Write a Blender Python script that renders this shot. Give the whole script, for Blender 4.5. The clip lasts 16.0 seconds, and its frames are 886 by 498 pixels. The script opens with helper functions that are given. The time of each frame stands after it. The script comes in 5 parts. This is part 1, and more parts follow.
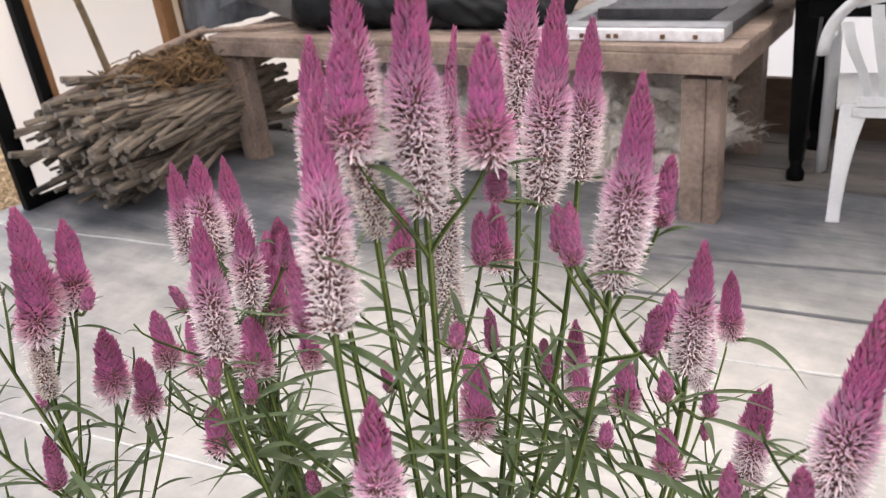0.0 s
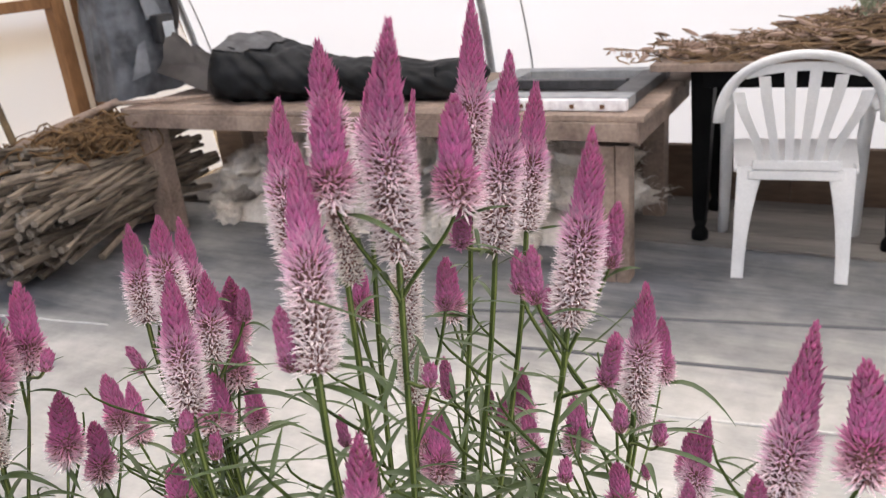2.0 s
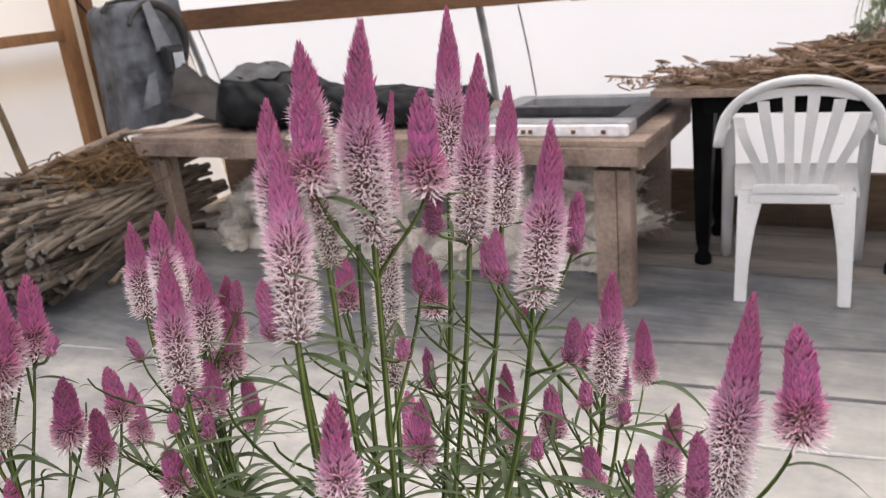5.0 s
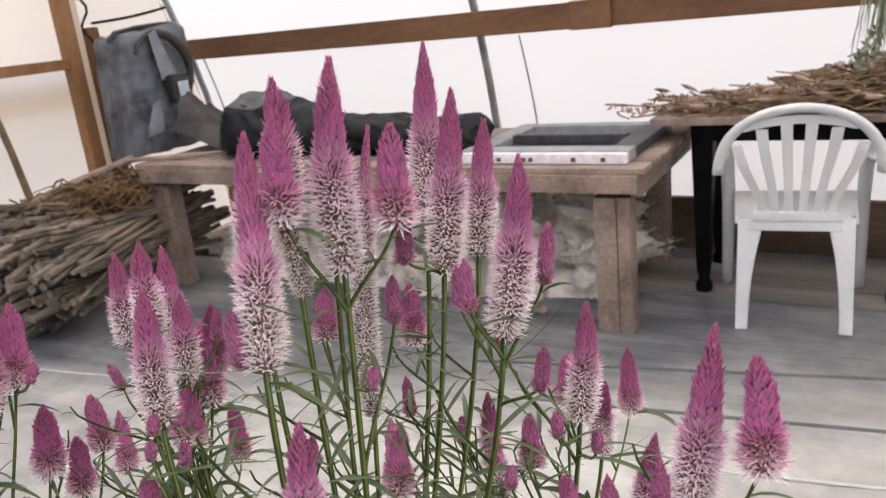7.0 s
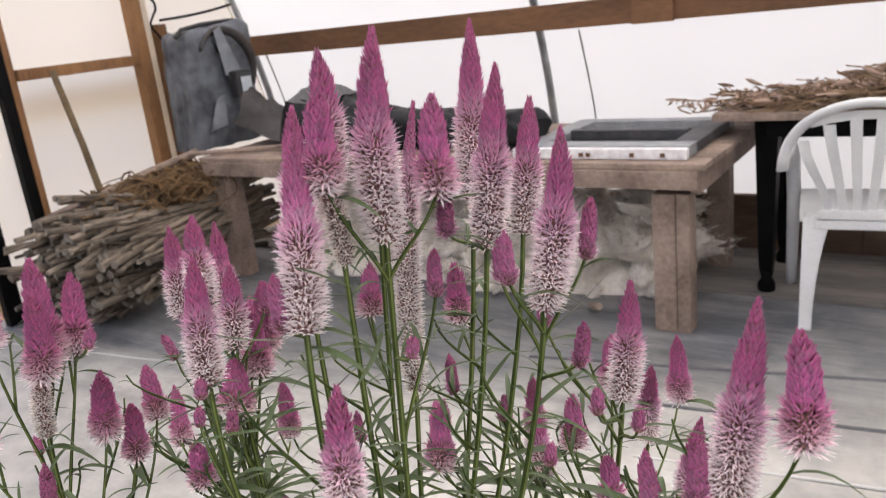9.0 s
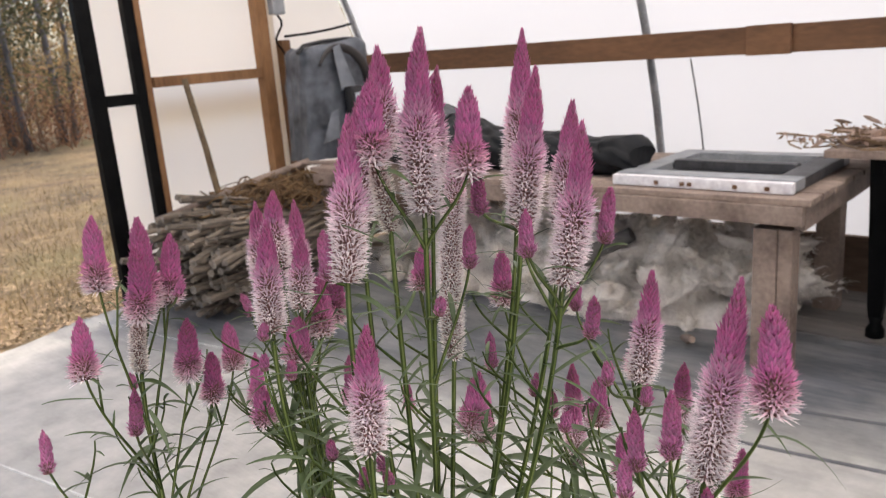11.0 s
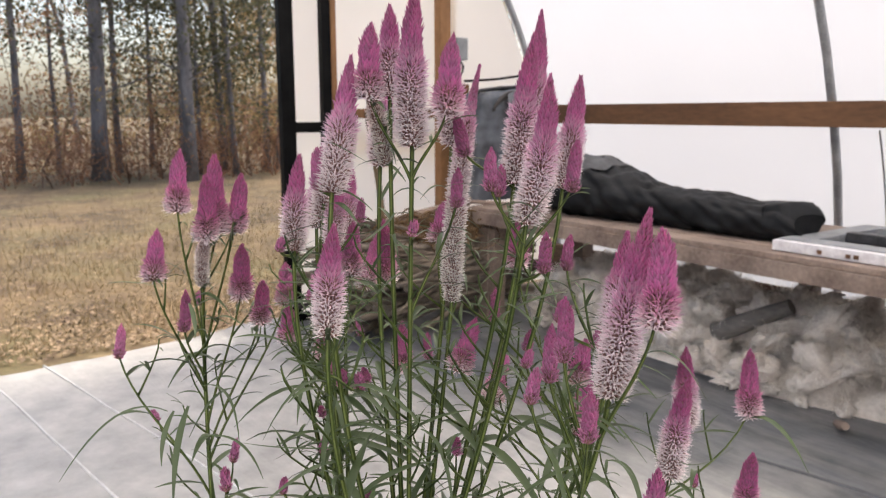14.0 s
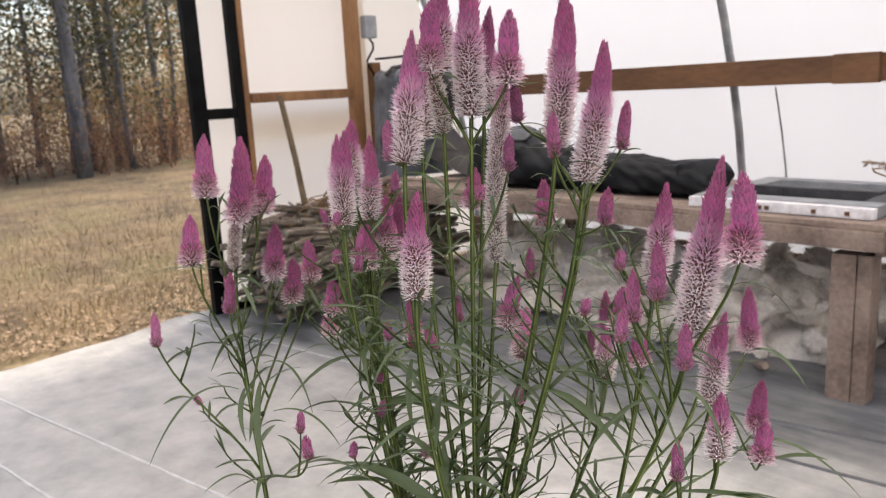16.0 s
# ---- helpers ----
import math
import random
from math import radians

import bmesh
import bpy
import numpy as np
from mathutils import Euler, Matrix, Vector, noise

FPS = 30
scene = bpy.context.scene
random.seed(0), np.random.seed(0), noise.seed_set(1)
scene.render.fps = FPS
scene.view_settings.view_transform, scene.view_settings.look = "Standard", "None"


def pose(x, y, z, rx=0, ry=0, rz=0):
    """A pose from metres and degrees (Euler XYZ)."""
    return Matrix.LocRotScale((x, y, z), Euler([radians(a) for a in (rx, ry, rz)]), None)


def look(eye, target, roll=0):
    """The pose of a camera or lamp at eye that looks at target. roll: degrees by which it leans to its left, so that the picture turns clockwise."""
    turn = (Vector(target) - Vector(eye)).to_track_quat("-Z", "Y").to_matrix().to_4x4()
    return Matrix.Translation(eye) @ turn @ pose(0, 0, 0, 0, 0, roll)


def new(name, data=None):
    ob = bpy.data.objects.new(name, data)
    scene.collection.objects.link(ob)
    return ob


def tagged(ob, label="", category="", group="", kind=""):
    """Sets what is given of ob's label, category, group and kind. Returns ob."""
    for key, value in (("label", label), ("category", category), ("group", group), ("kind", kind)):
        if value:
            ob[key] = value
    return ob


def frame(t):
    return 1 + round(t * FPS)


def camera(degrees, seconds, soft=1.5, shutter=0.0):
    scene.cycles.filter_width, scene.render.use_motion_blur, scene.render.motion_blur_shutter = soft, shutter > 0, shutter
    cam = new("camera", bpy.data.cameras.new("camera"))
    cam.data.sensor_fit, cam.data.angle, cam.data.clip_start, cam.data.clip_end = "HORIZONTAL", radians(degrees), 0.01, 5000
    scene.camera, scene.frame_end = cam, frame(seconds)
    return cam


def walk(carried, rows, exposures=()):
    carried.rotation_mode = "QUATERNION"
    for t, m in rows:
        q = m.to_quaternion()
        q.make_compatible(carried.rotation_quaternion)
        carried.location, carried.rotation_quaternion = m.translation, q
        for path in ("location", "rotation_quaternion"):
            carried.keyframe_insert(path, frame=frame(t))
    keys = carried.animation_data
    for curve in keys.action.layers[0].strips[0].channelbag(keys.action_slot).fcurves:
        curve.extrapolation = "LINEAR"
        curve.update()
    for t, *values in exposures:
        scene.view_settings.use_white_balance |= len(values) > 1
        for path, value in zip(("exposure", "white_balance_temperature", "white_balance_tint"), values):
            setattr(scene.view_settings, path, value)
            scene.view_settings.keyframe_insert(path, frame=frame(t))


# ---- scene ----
cam = camera(59.1, 16.0, soft=1.2)
cam.data.dof.use_dof = True
cam.data.dof.focus_distance = 0.52
cam.data.dof.aperture_fstop = 19.0
PATH = [
    (0, (0.091, 0.229, 1.339), (-0.989, 1.672, 0.473), -6.9),
    (0.5, (0.082, 0.209, 1.341), (-0.934, 1.72, 0.514), -6.3),
    (1, (0.079, 0.207, 1.341), (-0.887, 1.773, 0.556), -5.9),
    (1.5, (0.08, 0.205, 1.342), (-0.855, 1.805, 0.591), -5.8),
    (2, (0.084, 0.197, 1.341), (-0.837, 1.816, 0.613), -5.7),
    (2.5, (0.085, 0.185, 1.339), (-0.833, 1.813, 0.626), -5.7),
    (3, (0.088, 0.178, 1.337), (-0.836, 1.808, 0.639), -5.7),
    (3.5, (0.093, 0.178, 1.338), (-0.841, 1.809, 0.653), -5.9),
    (4, (0.101, 0.175, 1.333), (-0.841, 1.805, 0.659), -6.1),
    (6.5, (0.129, 0.173, 1.329), (-0.822, 1.823, 0.719), -5.7),
    (7, (0.132, 0.177, 1.332), (-0.829, 1.829, 0.742), -6.0),
    (7.5, (0.128, 0.181, 1.331), (-0.852, 1.825, 0.75), -6.4),
    (8, (0.124, 0.181, 1.327), (-0.884, 1.809, 0.748), -6.7),
    (8.5, (0.132, 0.179, 1.328), (-0.912, 1.783, 0.746), -6.6),
    (9, (0.141, 0.175, 1.32), (-0.944, 1.751, 0.739), -6.4),
    (9.5, (0.141, 0.151, 1.315), (-0.996, 1.689, 0.73), -5.8),
    (9.7, (0.146, 0.144, 1.313), (-1.006, 1.678, 0.748), -5.7),
    (11.8, (0.271, 0.151, 1.29), (-1.147, 1.485, 0.832), -3.8),
    (12, (0.29, 0.152, 1.282), (-1.159, 1.457, 0.836), -3.8),
    (12.5, (0.309, 0.157, 1.272), (-1.207, 1.395, 0.858), -2.6),
    (13, (0.32, 0.169, 1.258), (-1.255, 1.343, 0.881), -1.6),
    (13.5, (0.335, 0.184, 1.24), (-1.272, 1.321, 0.887), -0.7),
    (14, (0.341, 0.182, 1.239), (-1.269, 1.317, 0.895), -0.1),
    (14.5, (0.326, 0.159, 1.234), (-1.261, 1.326, 0.888), -0.4),
    (15, (0.307, 0.119, 1.236), (-1.24, 1.335, 0.879), -1.1),
    (15.5, (0.306, 0.097, 1.235), (-1.195, 1.364, 0.859), -2.1),
    (16, (0.299, 0.079, 1.237), (-1.156, 1.39, 0.833), -3.0),
]
walk(cam, [(t, look(eye, target, roll)) for t, eye, target, roll in PATH], [(0.0, 1.52, 6850, 11), (1.0, 1.52, 6850, 11), (2.0, 1.45, 6850, 11), (3.5, 1.37, 6850, 11), (7.0, 1.32, 6850, 11), (9.5, 1.27, 6850, 11), (12.5, 1.2, 6850, 11), (16.0, 1.2, 6850, 11)])

# ---- light ----
SUN_FROM = Vector((-0.15, 0.35, 0.92)).normalized()
world = bpy.data.worlds.new("sky")
scene.world = world
world.use_nodes = True
sky = world.node_tree.nodes.new("ShaderNodeTexSky")
sky.sky_type = "NISHITA"
sky.sun_disc = False
sky.sun_elevation = math.asin(SUN_FROM.z)
sky.sun_rotation = math.atan2(SUN_FROM.x, SUN_FROM.y)
sky.dust_density = 4.0
background = world.node_tree.nodes["Background"]
background.inputs["Strength"].default_value = 0.15
world.node_tree.links.new(sky.outputs[0], background.inputs["Color"])
sun = new("sun", bpy.data.lights.new("sun", "SUN"))
sun.data.energy = 1.5
sun.data.angle = radians(12)
sun.data.color = (1.0, 0.93, 0.84)
sun.matrix_world = look((0, 0, 12), Vector((0, 0, 12)) - SUN_FROM)


# ---- materials ----
def rgb(c):
    return (*c, 1.0)


def material(name, a, b, scale=8.0, rough=0.7, bump=0.2, fine=90.0, metal=0.0, spec=0.5, stretch=(1, 1, 1), spread=0.0, coords="Object"):
    """Two tones mixed by broad stains and fine grain, with relief. spread: how much alike pieces differ in tone."""
    m = bpy.data.materials.new(name)
    m.use_nodes = True
    nt = m.node_tree
    bsdf = nt.nodes["Principled BSDF"]
    tc = nt.nodes.new("ShaderNodeTexCoord")
    mp = nt.nodes.new("ShaderNodeMapping")
    mp.inputs["Scale"].default_value = stretch
    nt.links.new(tc.outputs[coords], mp.inputs["Vector"])
    n1 = nt.nodes.new("ShaderNodeTexNoise")
    n1.inputs["Scale"].default_value, n1.inputs["Detail"].default_value = scale, 6
    n2 = nt.nodes.new("ShaderNodeTexNoise")
    n2.inputs["Scale"].default_value, n2.inputs["Detail"].default_value = fine, 3
    for n in (n1, n2):
        nt.links.new(mp.outputs[0], n.inputs["Vector"])
    add = nt.nodes.new("ShaderNodeMath")
    add.operation = "MULTIPLY_ADD"
    nt.links.new(n2.outputs["Fac"], add.inputs[0])
    add.inputs[1].default_value = 0.5
    nt.links.new(n1.outputs["Fac"], add.inputs[2])
    ramp = nt.nodes.new("ShaderNodeValToRGB")
    ramp.color_ramp.elements[0].position, ramp.color_ramp.elements[1].position = 0.5, 1.0
    ramp.color_ramp.elements[0].color, ramp.color_ramp.elements[1].color = rgb(a), rgb(b)
    nt.links.new(add.outputs[0], ramp.inputs["Fac"])
    colour = ramp.outputs["Color"]
    if spread:
        info = nt.nodes.new("ShaderNodeObjectInfo")
        mr = nt.nodes.new("ShaderNodeMapRange")
        mr.inputs["To Min"].default_value, mr.inputs["To Max"].default_value = 1 - spread, 1 + spread
        nt.links.new(info.outputs["Random"], mr.inputs["Value"])
        hsv = nt.nodes.new("ShaderNodeHueSaturation")
        nt.links.new(colour, hsv.inputs["Color"])
        nt.links.new(mr.outputs[0], hsv.inputs["Value"])
        colour = hsv.outputs["Color"]
    nt.links.new(colour, bsdf.inputs["Base Color"])
    bsdf.inputs["Roughness"].default_value = rough
    bsdf.inputs["Metallic"].default_value = metal
    bsdf.inputs["Specular IOR Level"].default_value = spec
    if bump:
        bp = nt.nodes.new("ShaderNodeBump")
        bp.inputs["Strength"].default_value = bump
        bp.inputs["Distance"].default_value = 0.01
        nt.links.new(add.outputs[0], bp.inputs["Height"])
        nt.links.new(bp.outputs[0], bsdf.inputs["Normal"])
    return m


def film_material(name, tint, through_share):
    """Milky greenhouse film: lets light through scattered."""
    m = bpy.data.materials.new(name)
    m.use_nodes = True
    nt = m.node_tree
    nt.nodes.remove(nt.nodes["Principled BSDF"])
    out = nt.nodes["Material Output"]
    tc = nt.nodes.new("ShaderNodeTexCoord")
    n = nt.nodes.new("ShaderNodeTexNoise")
    n.inputs["Scale"].default_value, n.inputs["Detail"].default_value = 1.3, 5
    nt.links.new(tc.outputs["Object"], n.inputs["Vector"])
    ramp = nt.nodes.new("ShaderNodeValToRGB")
    ramp.color_ramp.elements[0].color = rgb(tuple(0.93 * v for v in tint))
    ramp.color_ramp.elements[1].color = rgb(tint)
    nt.links.new(n.outputs["Fac"], ramp.inputs["Fac"])
    tr = nt.nodes.new("ShaderNodeBsdfTranslucent")
    df = nt.nodes.new("ShaderNodeBsdfDiffuse")
    nt.links.new(ramp.outputs[0], tr.inputs["Color"])
    nt.links.new(ramp.outputs[0], df.inputs["Color"])
    mix = nt.nodes.new("ShaderNodeMixShader")
    mix.inputs[0].default_value = through_share
    nt.links.new(df.outputs[0], mix.inputs[1])
    nt.links.new(tr.outputs[0], mix.inputs[2])
    nt.links.new(mix.outputs[0], out.inputs["Surface"])
    return m


def leafy(name, a, b, scale, through_share=0.35, rough=0.55, spec=0.5):
    """A thin leaf that glows against the light; each joined leaf has its own tone."""
    m = bpy.data.materials.new(name)
    m.use_nodes = True
    nt = m.node_tree
    bsdf = nt.nodes["Principled BSDF"]
    out = nt.nodes["Material Output"]
    geo = nt.nodes.new("ShaderNodeNewGeometry")
    tc = nt.nodes.new("ShaderNodeTexCoord")
    n = nt.nodes.new("ShaderNodeTexNoise")
    n.inputs["Scale"].default_value = scale
    nt.links.new(tc.outputs["Object"], n.inputs["Vector"])
    add = nt.nodes.new("ShaderNodeMath")
    nt.links.new(n.outputs["Fac"], add.inputs[0])
    nt.links.new(geo.outputs["Random Per Island"], add.inputs[1])
    ramp = nt.nodes.new("ShaderNodeValToRGB")
    ramp.color_ramp.elements[0].position, ramp.color_ramp.elements[1].position = 0.45, 1.55 - 0.55
    ramp.color_ramp.elements[0].color, ramp.color_ramp.elements[1].color = rgb(a), rgb(b)
    nt.links.new(add.outputs[0], ramp.inputs["Fac"])
    nt.links.new(ramp.outputs[0], bsdf.inputs["Base Color"])
    bsdf.inputs["Roughness"].default_value = rough
    bsdf.inputs["Specular IOR Level"].default_value = spec
    tr = nt.nodes.new("ShaderNodeBsdfTranslucent")
    nt.links.new(ramp.outputs[0], tr.inputs["Color"])
    mix = nt.nodes.new("ShaderNodeMixShader")
    mix.inputs[0].default_value = through_share
    nt.links.new(bsdf.outputs[0], mix.inputs[1])
    nt.links.new(tr.outputs[0], mix.inputs[2])
    nt.links.new(mix.outputs[0], out.inputs["Surface"])
    return m


def petals(name, stops, fringe=(0.35, 0.75, 0.95)):
    """Papery bracts whose tone runs along the spike, from its foot (0) to its tip (1), with pale ends up to the fringe's height."""
    m = bpy.data.materials.new(name)
    m.use_nodes = True
    nt = m.node_tree
    bsdf = nt.nodes["Principled BSDF"]
    out = nt.nodes["Material Output"]
    tc = nt.nodes.new("ShaderNodeTexCoord")
    sep = nt.nodes.new("ShaderNodeSeparateXYZ")
    nt.links.new(tc.outputs["Generated"], sep.inputs[0])
    geo = nt.nodes.new("ShaderNodeNewGeometry")
    jit = nt.nodes.new("ShaderNodeMath")
    jit.operation = "MULTIPLY_ADD"
    nt.links.new(geo.outputs["Random Per Island"], jit.inputs[0])
    jit.inputs[1].default_value = 0.12
    nt.links.new(sep.outputs["Z"], jit.inputs[2])
    ramp = nt.nodes.new("ShaderNodeValToRGB")
    el = ramp.color_ramp.elements
    while len(el) < len(stops):
        el.new(0.5)
    for e, (p, c) in zip(el, stops):
        e.position, e.color = p, rgb(c)
    nt.links.new(jit.outputs[0], ramp.inputs["Fac"])
    hsv = nt.nodes.new("ShaderNodeHueSaturation")
    mr = nt.nodes.new("ShaderNodeMapRange")
    mr.inputs["To Min"].default_value, mr.inputs["To Max"].default_value = 0.6, 1.25
    nt.links.new(geo.outputs["Random Per Island"], mr.inputs["Value"])
    nt.links.new(mr.outputs[0], hsv.inputs["Value"])
    nt.links.new(ramp.outputs[0], hsv.inputs["Color"])
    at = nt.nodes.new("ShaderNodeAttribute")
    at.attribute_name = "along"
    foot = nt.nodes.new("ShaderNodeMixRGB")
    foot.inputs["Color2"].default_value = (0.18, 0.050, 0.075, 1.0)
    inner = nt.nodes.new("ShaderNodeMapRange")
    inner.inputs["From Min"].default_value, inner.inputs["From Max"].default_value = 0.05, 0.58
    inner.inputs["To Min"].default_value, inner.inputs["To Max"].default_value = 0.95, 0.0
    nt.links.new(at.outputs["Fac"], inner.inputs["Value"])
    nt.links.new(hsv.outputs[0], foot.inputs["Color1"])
    pale = nt.nodes.new("ShaderNodeMixRGB")
    pale.inputs["Color2"].default_value = (0.98, 0.92, 0.92, 1.0)
    fade = nt.nodes.new("ShaderNodeMapRange")
    fade.inputs["From Min"].default_value, fade.inputs["From Max"].default_value = fringe[0], fringe[1]
    fade.inputs["To Min"].default_value, fade.inputs["To Max"].default_value = fringe[2], 0.18
    nt.links.new(sep.outputs["Z"], fade.inputs["Value"])
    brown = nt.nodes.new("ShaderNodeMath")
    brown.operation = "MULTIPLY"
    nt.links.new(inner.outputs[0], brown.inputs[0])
    # close scales keep the dark foot too: crevice shade put into their colour
    crevice = nt.nodes.new("ShaderNodeMath")
    crevice.operation = "MAXIMUM"
    crevice.inputs[1].default_value = 0.62
    nt.links.new(fade.outputs[0], crevice.inputs[0])
    nt.links.new(crevice.outputs[0], brown.inputs[1])
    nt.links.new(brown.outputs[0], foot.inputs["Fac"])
    edge = nt.nodes.new("ShaderNodeMath")
    edge.operation = "MULTIPLY"
    nt.links.new(at.outputs["Fac"], edge.inputs[0])
    nt.links.new(fade.outputs[0], edge.inputs[1])
    nt.links.new(edge.outputs[0], pale.inputs["Fac"])
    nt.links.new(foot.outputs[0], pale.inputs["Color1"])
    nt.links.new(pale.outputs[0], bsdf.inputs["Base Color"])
    bsdf.inputs["Roughness"].default_value = 0.6
    bsdf.inputs["Specular IOR Level"].default_value = 0.25
    tr = nt.nodes.new("ShaderNodeBsdfTranslucent")
    nt.links.new(pale.outputs[0], tr.inputs["Color"])
    mix = nt.nodes.new("ShaderNodeMixShader")
    mix.inputs[0].default_value = 0.2
    nt.links.new(bsdf.outputs[0], mix.inputs[1])
    nt.links.new(tr.outputs[0], mix.inputs[2])
    nt.links.new(mix.outputs[0], out.inputs["Surface"])
    return m


def dusty_fabric():
    """Black woven fabric, grey with dust, creased and faintly glossy; shade towards the benches and a pool of light in
    the open are put into its colour.
    """
    m = material("landscape_fabric", (0.036, 0.040, 0.048), (0.145, 0.153, 0.168), 3.0, 0.45, 0.35, 34.0, spec=0.5, stretch=(0.35, 1.5, 1))
    nt = m.node_tree
    bsdf = nt.nodes["Principled BSDF"]
    clean = bsdf.inputs["Base Color"].links[0].from_socket
    tc = nt.nodes.new("ShaderNodeTexCoord")
    n = nt.nodes.new("ShaderNodeTexNoise")
    n.inputs["Scale"].default_value, n.inputs["Detail"].default_value, n.inputs["Roughness"].default_value = 2.3, 9, 0.7
    nt.links.new(tc.outputs["Object"], n.inputs["Vector"])
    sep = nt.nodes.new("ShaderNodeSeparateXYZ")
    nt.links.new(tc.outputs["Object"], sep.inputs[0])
    # shade along the benches: the colour darkens across the floor towards them
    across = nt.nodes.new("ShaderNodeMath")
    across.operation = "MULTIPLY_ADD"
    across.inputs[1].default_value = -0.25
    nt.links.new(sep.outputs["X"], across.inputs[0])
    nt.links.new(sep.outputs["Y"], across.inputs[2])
    bench_shade = nt.nodes.new("ShaderNodeMapRange")
    bench_shade.inputs["From Min"].default_value, bench_shade.inputs["From Max"].default_value = 2.25, 2.98
    bench_shade.inputs["To Min"].default_value, bench_shade.inputs["To Max"].default_value = 0.95, 0.10
    nt.links.new(across.outputs[0], bench_shade.inputs["Value"])
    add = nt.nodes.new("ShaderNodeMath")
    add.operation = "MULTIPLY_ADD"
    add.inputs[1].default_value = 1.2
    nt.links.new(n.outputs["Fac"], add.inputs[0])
    long_map = nt.nodes.new("ShaderNodeMapping")
    long_map.inputs["Scale"].default_value = (0.55, 5.0, 1.0)
    long_map.inputs["Rotation"].default_value = (0, 0, -0.13)
    nt.links.new(tc.outputs["Object"], long_map.inputs["Vector"])
    streak = nt.nodes.new("ShaderNodeTexNoise")
    streak.inputs["Scale"].default_value, streak.inputs["Detail"].default_value, streak.inputs["Roughness"].default_value = 2.2, 8, 0.65
    nt.links.new(long_map.outputs[0], streak.inputs["Vector"])
    swept = nt.nodes.new("ShaderNodeMath")
    swept.operation = "MULTIPLY_ADD"
    swept.inputs[1].default_value = 0.9
    nt.links.new(streak.outputs["Fac"], swept.inputs[0])
    nt.links.new(bench_shade.outputs[0], swept.inputs[2])
    less = nt.nodes.new("ShaderNodeMath")
    less.operation = "SUBTRACT"
    less.inputs[1].default_value = 0.45
    nt.links.new(swept.outputs[0], less.inputs[0])
    nt.links.new(less.outputs[0], add.inputs[2])
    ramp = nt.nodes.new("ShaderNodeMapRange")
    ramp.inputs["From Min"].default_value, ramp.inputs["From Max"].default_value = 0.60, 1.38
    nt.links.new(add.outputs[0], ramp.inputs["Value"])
    mix = nt.nodes.new("ShaderNodeMixRGB")
    scuff = nt.nodes.new("ShaderNodeTexNoise")
    scuff.inputs["Scale"].default_value, scuff.inputs["Detail"].default_value, scuff.inputs["Roughness"].default_value = 5.5, 6, 0.65
    nt.links.new(tc.outputs["Object"], scuff.inputs["Vector"])
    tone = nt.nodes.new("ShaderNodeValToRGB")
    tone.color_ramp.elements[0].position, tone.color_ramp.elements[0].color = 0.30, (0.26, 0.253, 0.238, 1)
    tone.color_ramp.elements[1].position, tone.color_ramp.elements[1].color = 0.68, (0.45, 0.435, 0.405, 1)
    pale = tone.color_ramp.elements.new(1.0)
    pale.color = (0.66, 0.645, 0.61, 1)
    # a soft pool of light painted into the dust tone, on top of the scuffs
    pool_map = nt.nodes.new("ShaderNodeMapping")
    pool_map.inputs["Location"].default_value = (0.55, -1.55, 0)
    pool_map.inputs["Scale"].default_value = (0.72, 0.85, 1.0)
    nt.links.new(tc.outputs["Object"], pool_map.inputs["Vector"])
    light_pool = nt.nodes.new("ShaderNodeTexGradient")
    light_pool.gradient_type = "SPHERICAL"
    nt.links.new(pool_map.outputs[0], light_pool.inputs["Vector"])
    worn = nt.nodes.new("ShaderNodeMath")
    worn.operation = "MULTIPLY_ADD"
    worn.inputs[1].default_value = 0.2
    nt.links.new(light_pool.outputs["Fac"], worn.inputs[0])
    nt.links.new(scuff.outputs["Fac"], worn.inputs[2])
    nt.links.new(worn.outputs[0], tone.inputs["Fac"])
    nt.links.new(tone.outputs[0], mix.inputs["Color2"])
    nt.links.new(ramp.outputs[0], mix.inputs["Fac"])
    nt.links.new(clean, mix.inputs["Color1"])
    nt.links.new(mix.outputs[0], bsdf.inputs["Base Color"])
    return m


def lawn():
    """Dry autumn lawn: straw and brown in broad patches, olive where the grass still lives, earth between."""
    m = material("autumn_grass", (0.040, 0.031, 0.016), (0.24, 0.165, 0.085), 1.1, 0.95, 0.9, 26)
    nt = m.node_tree
    bsdf = nt.nodes["Principled BSDF"]
    straw = bsdf.inputs["Base Color"].links[0].from_socket
    tc = nt.nodes.new("ShaderNodeTexCoord")
    for scale, low, high, colour, share in ((0.55, 0.50, 0.66, (0.105, 0.098, 0.040, 1), 0.75), (1.7, 0.54, 0.70, (0.085, 0.052, 0.030, 1), 0.8), (9.0, 0.56, 0.66, (0.30, 0.225, 0.125, 1), 0.6)):
        n = nt.nodes.new("ShaderNodeTexNoise")
        n.inputs["Scale"].default_value, n.inputs["Detail"].default_value = scale, 7
        nt.links.new(tc.outputs["Object"], n.inputs["Vector"])
        mr = nt.nodes.new("ShaderNodeMapRange")
        mr.inputs["From Min"].default_value, mr.inputs["From Max"].default_value, mr.inputs["To Max"].default_value = low, high, share
        nt.links.new(n.outputs["Fac"], mr.inputs["Value"])
        mix = nt.nodes.new("ShaderNodeMixRGB")
        mix.inputs["Color2"].default_value = colour
        nt.links.new(mr.outputs[0], mix.inputs["Fac"])
        nt.links.new(straw, mix.inputs["Color1"])
        straw = mix.outputs[0]
    nt.links.new(straw, bsdf.inputs["Base Color"])
    return m


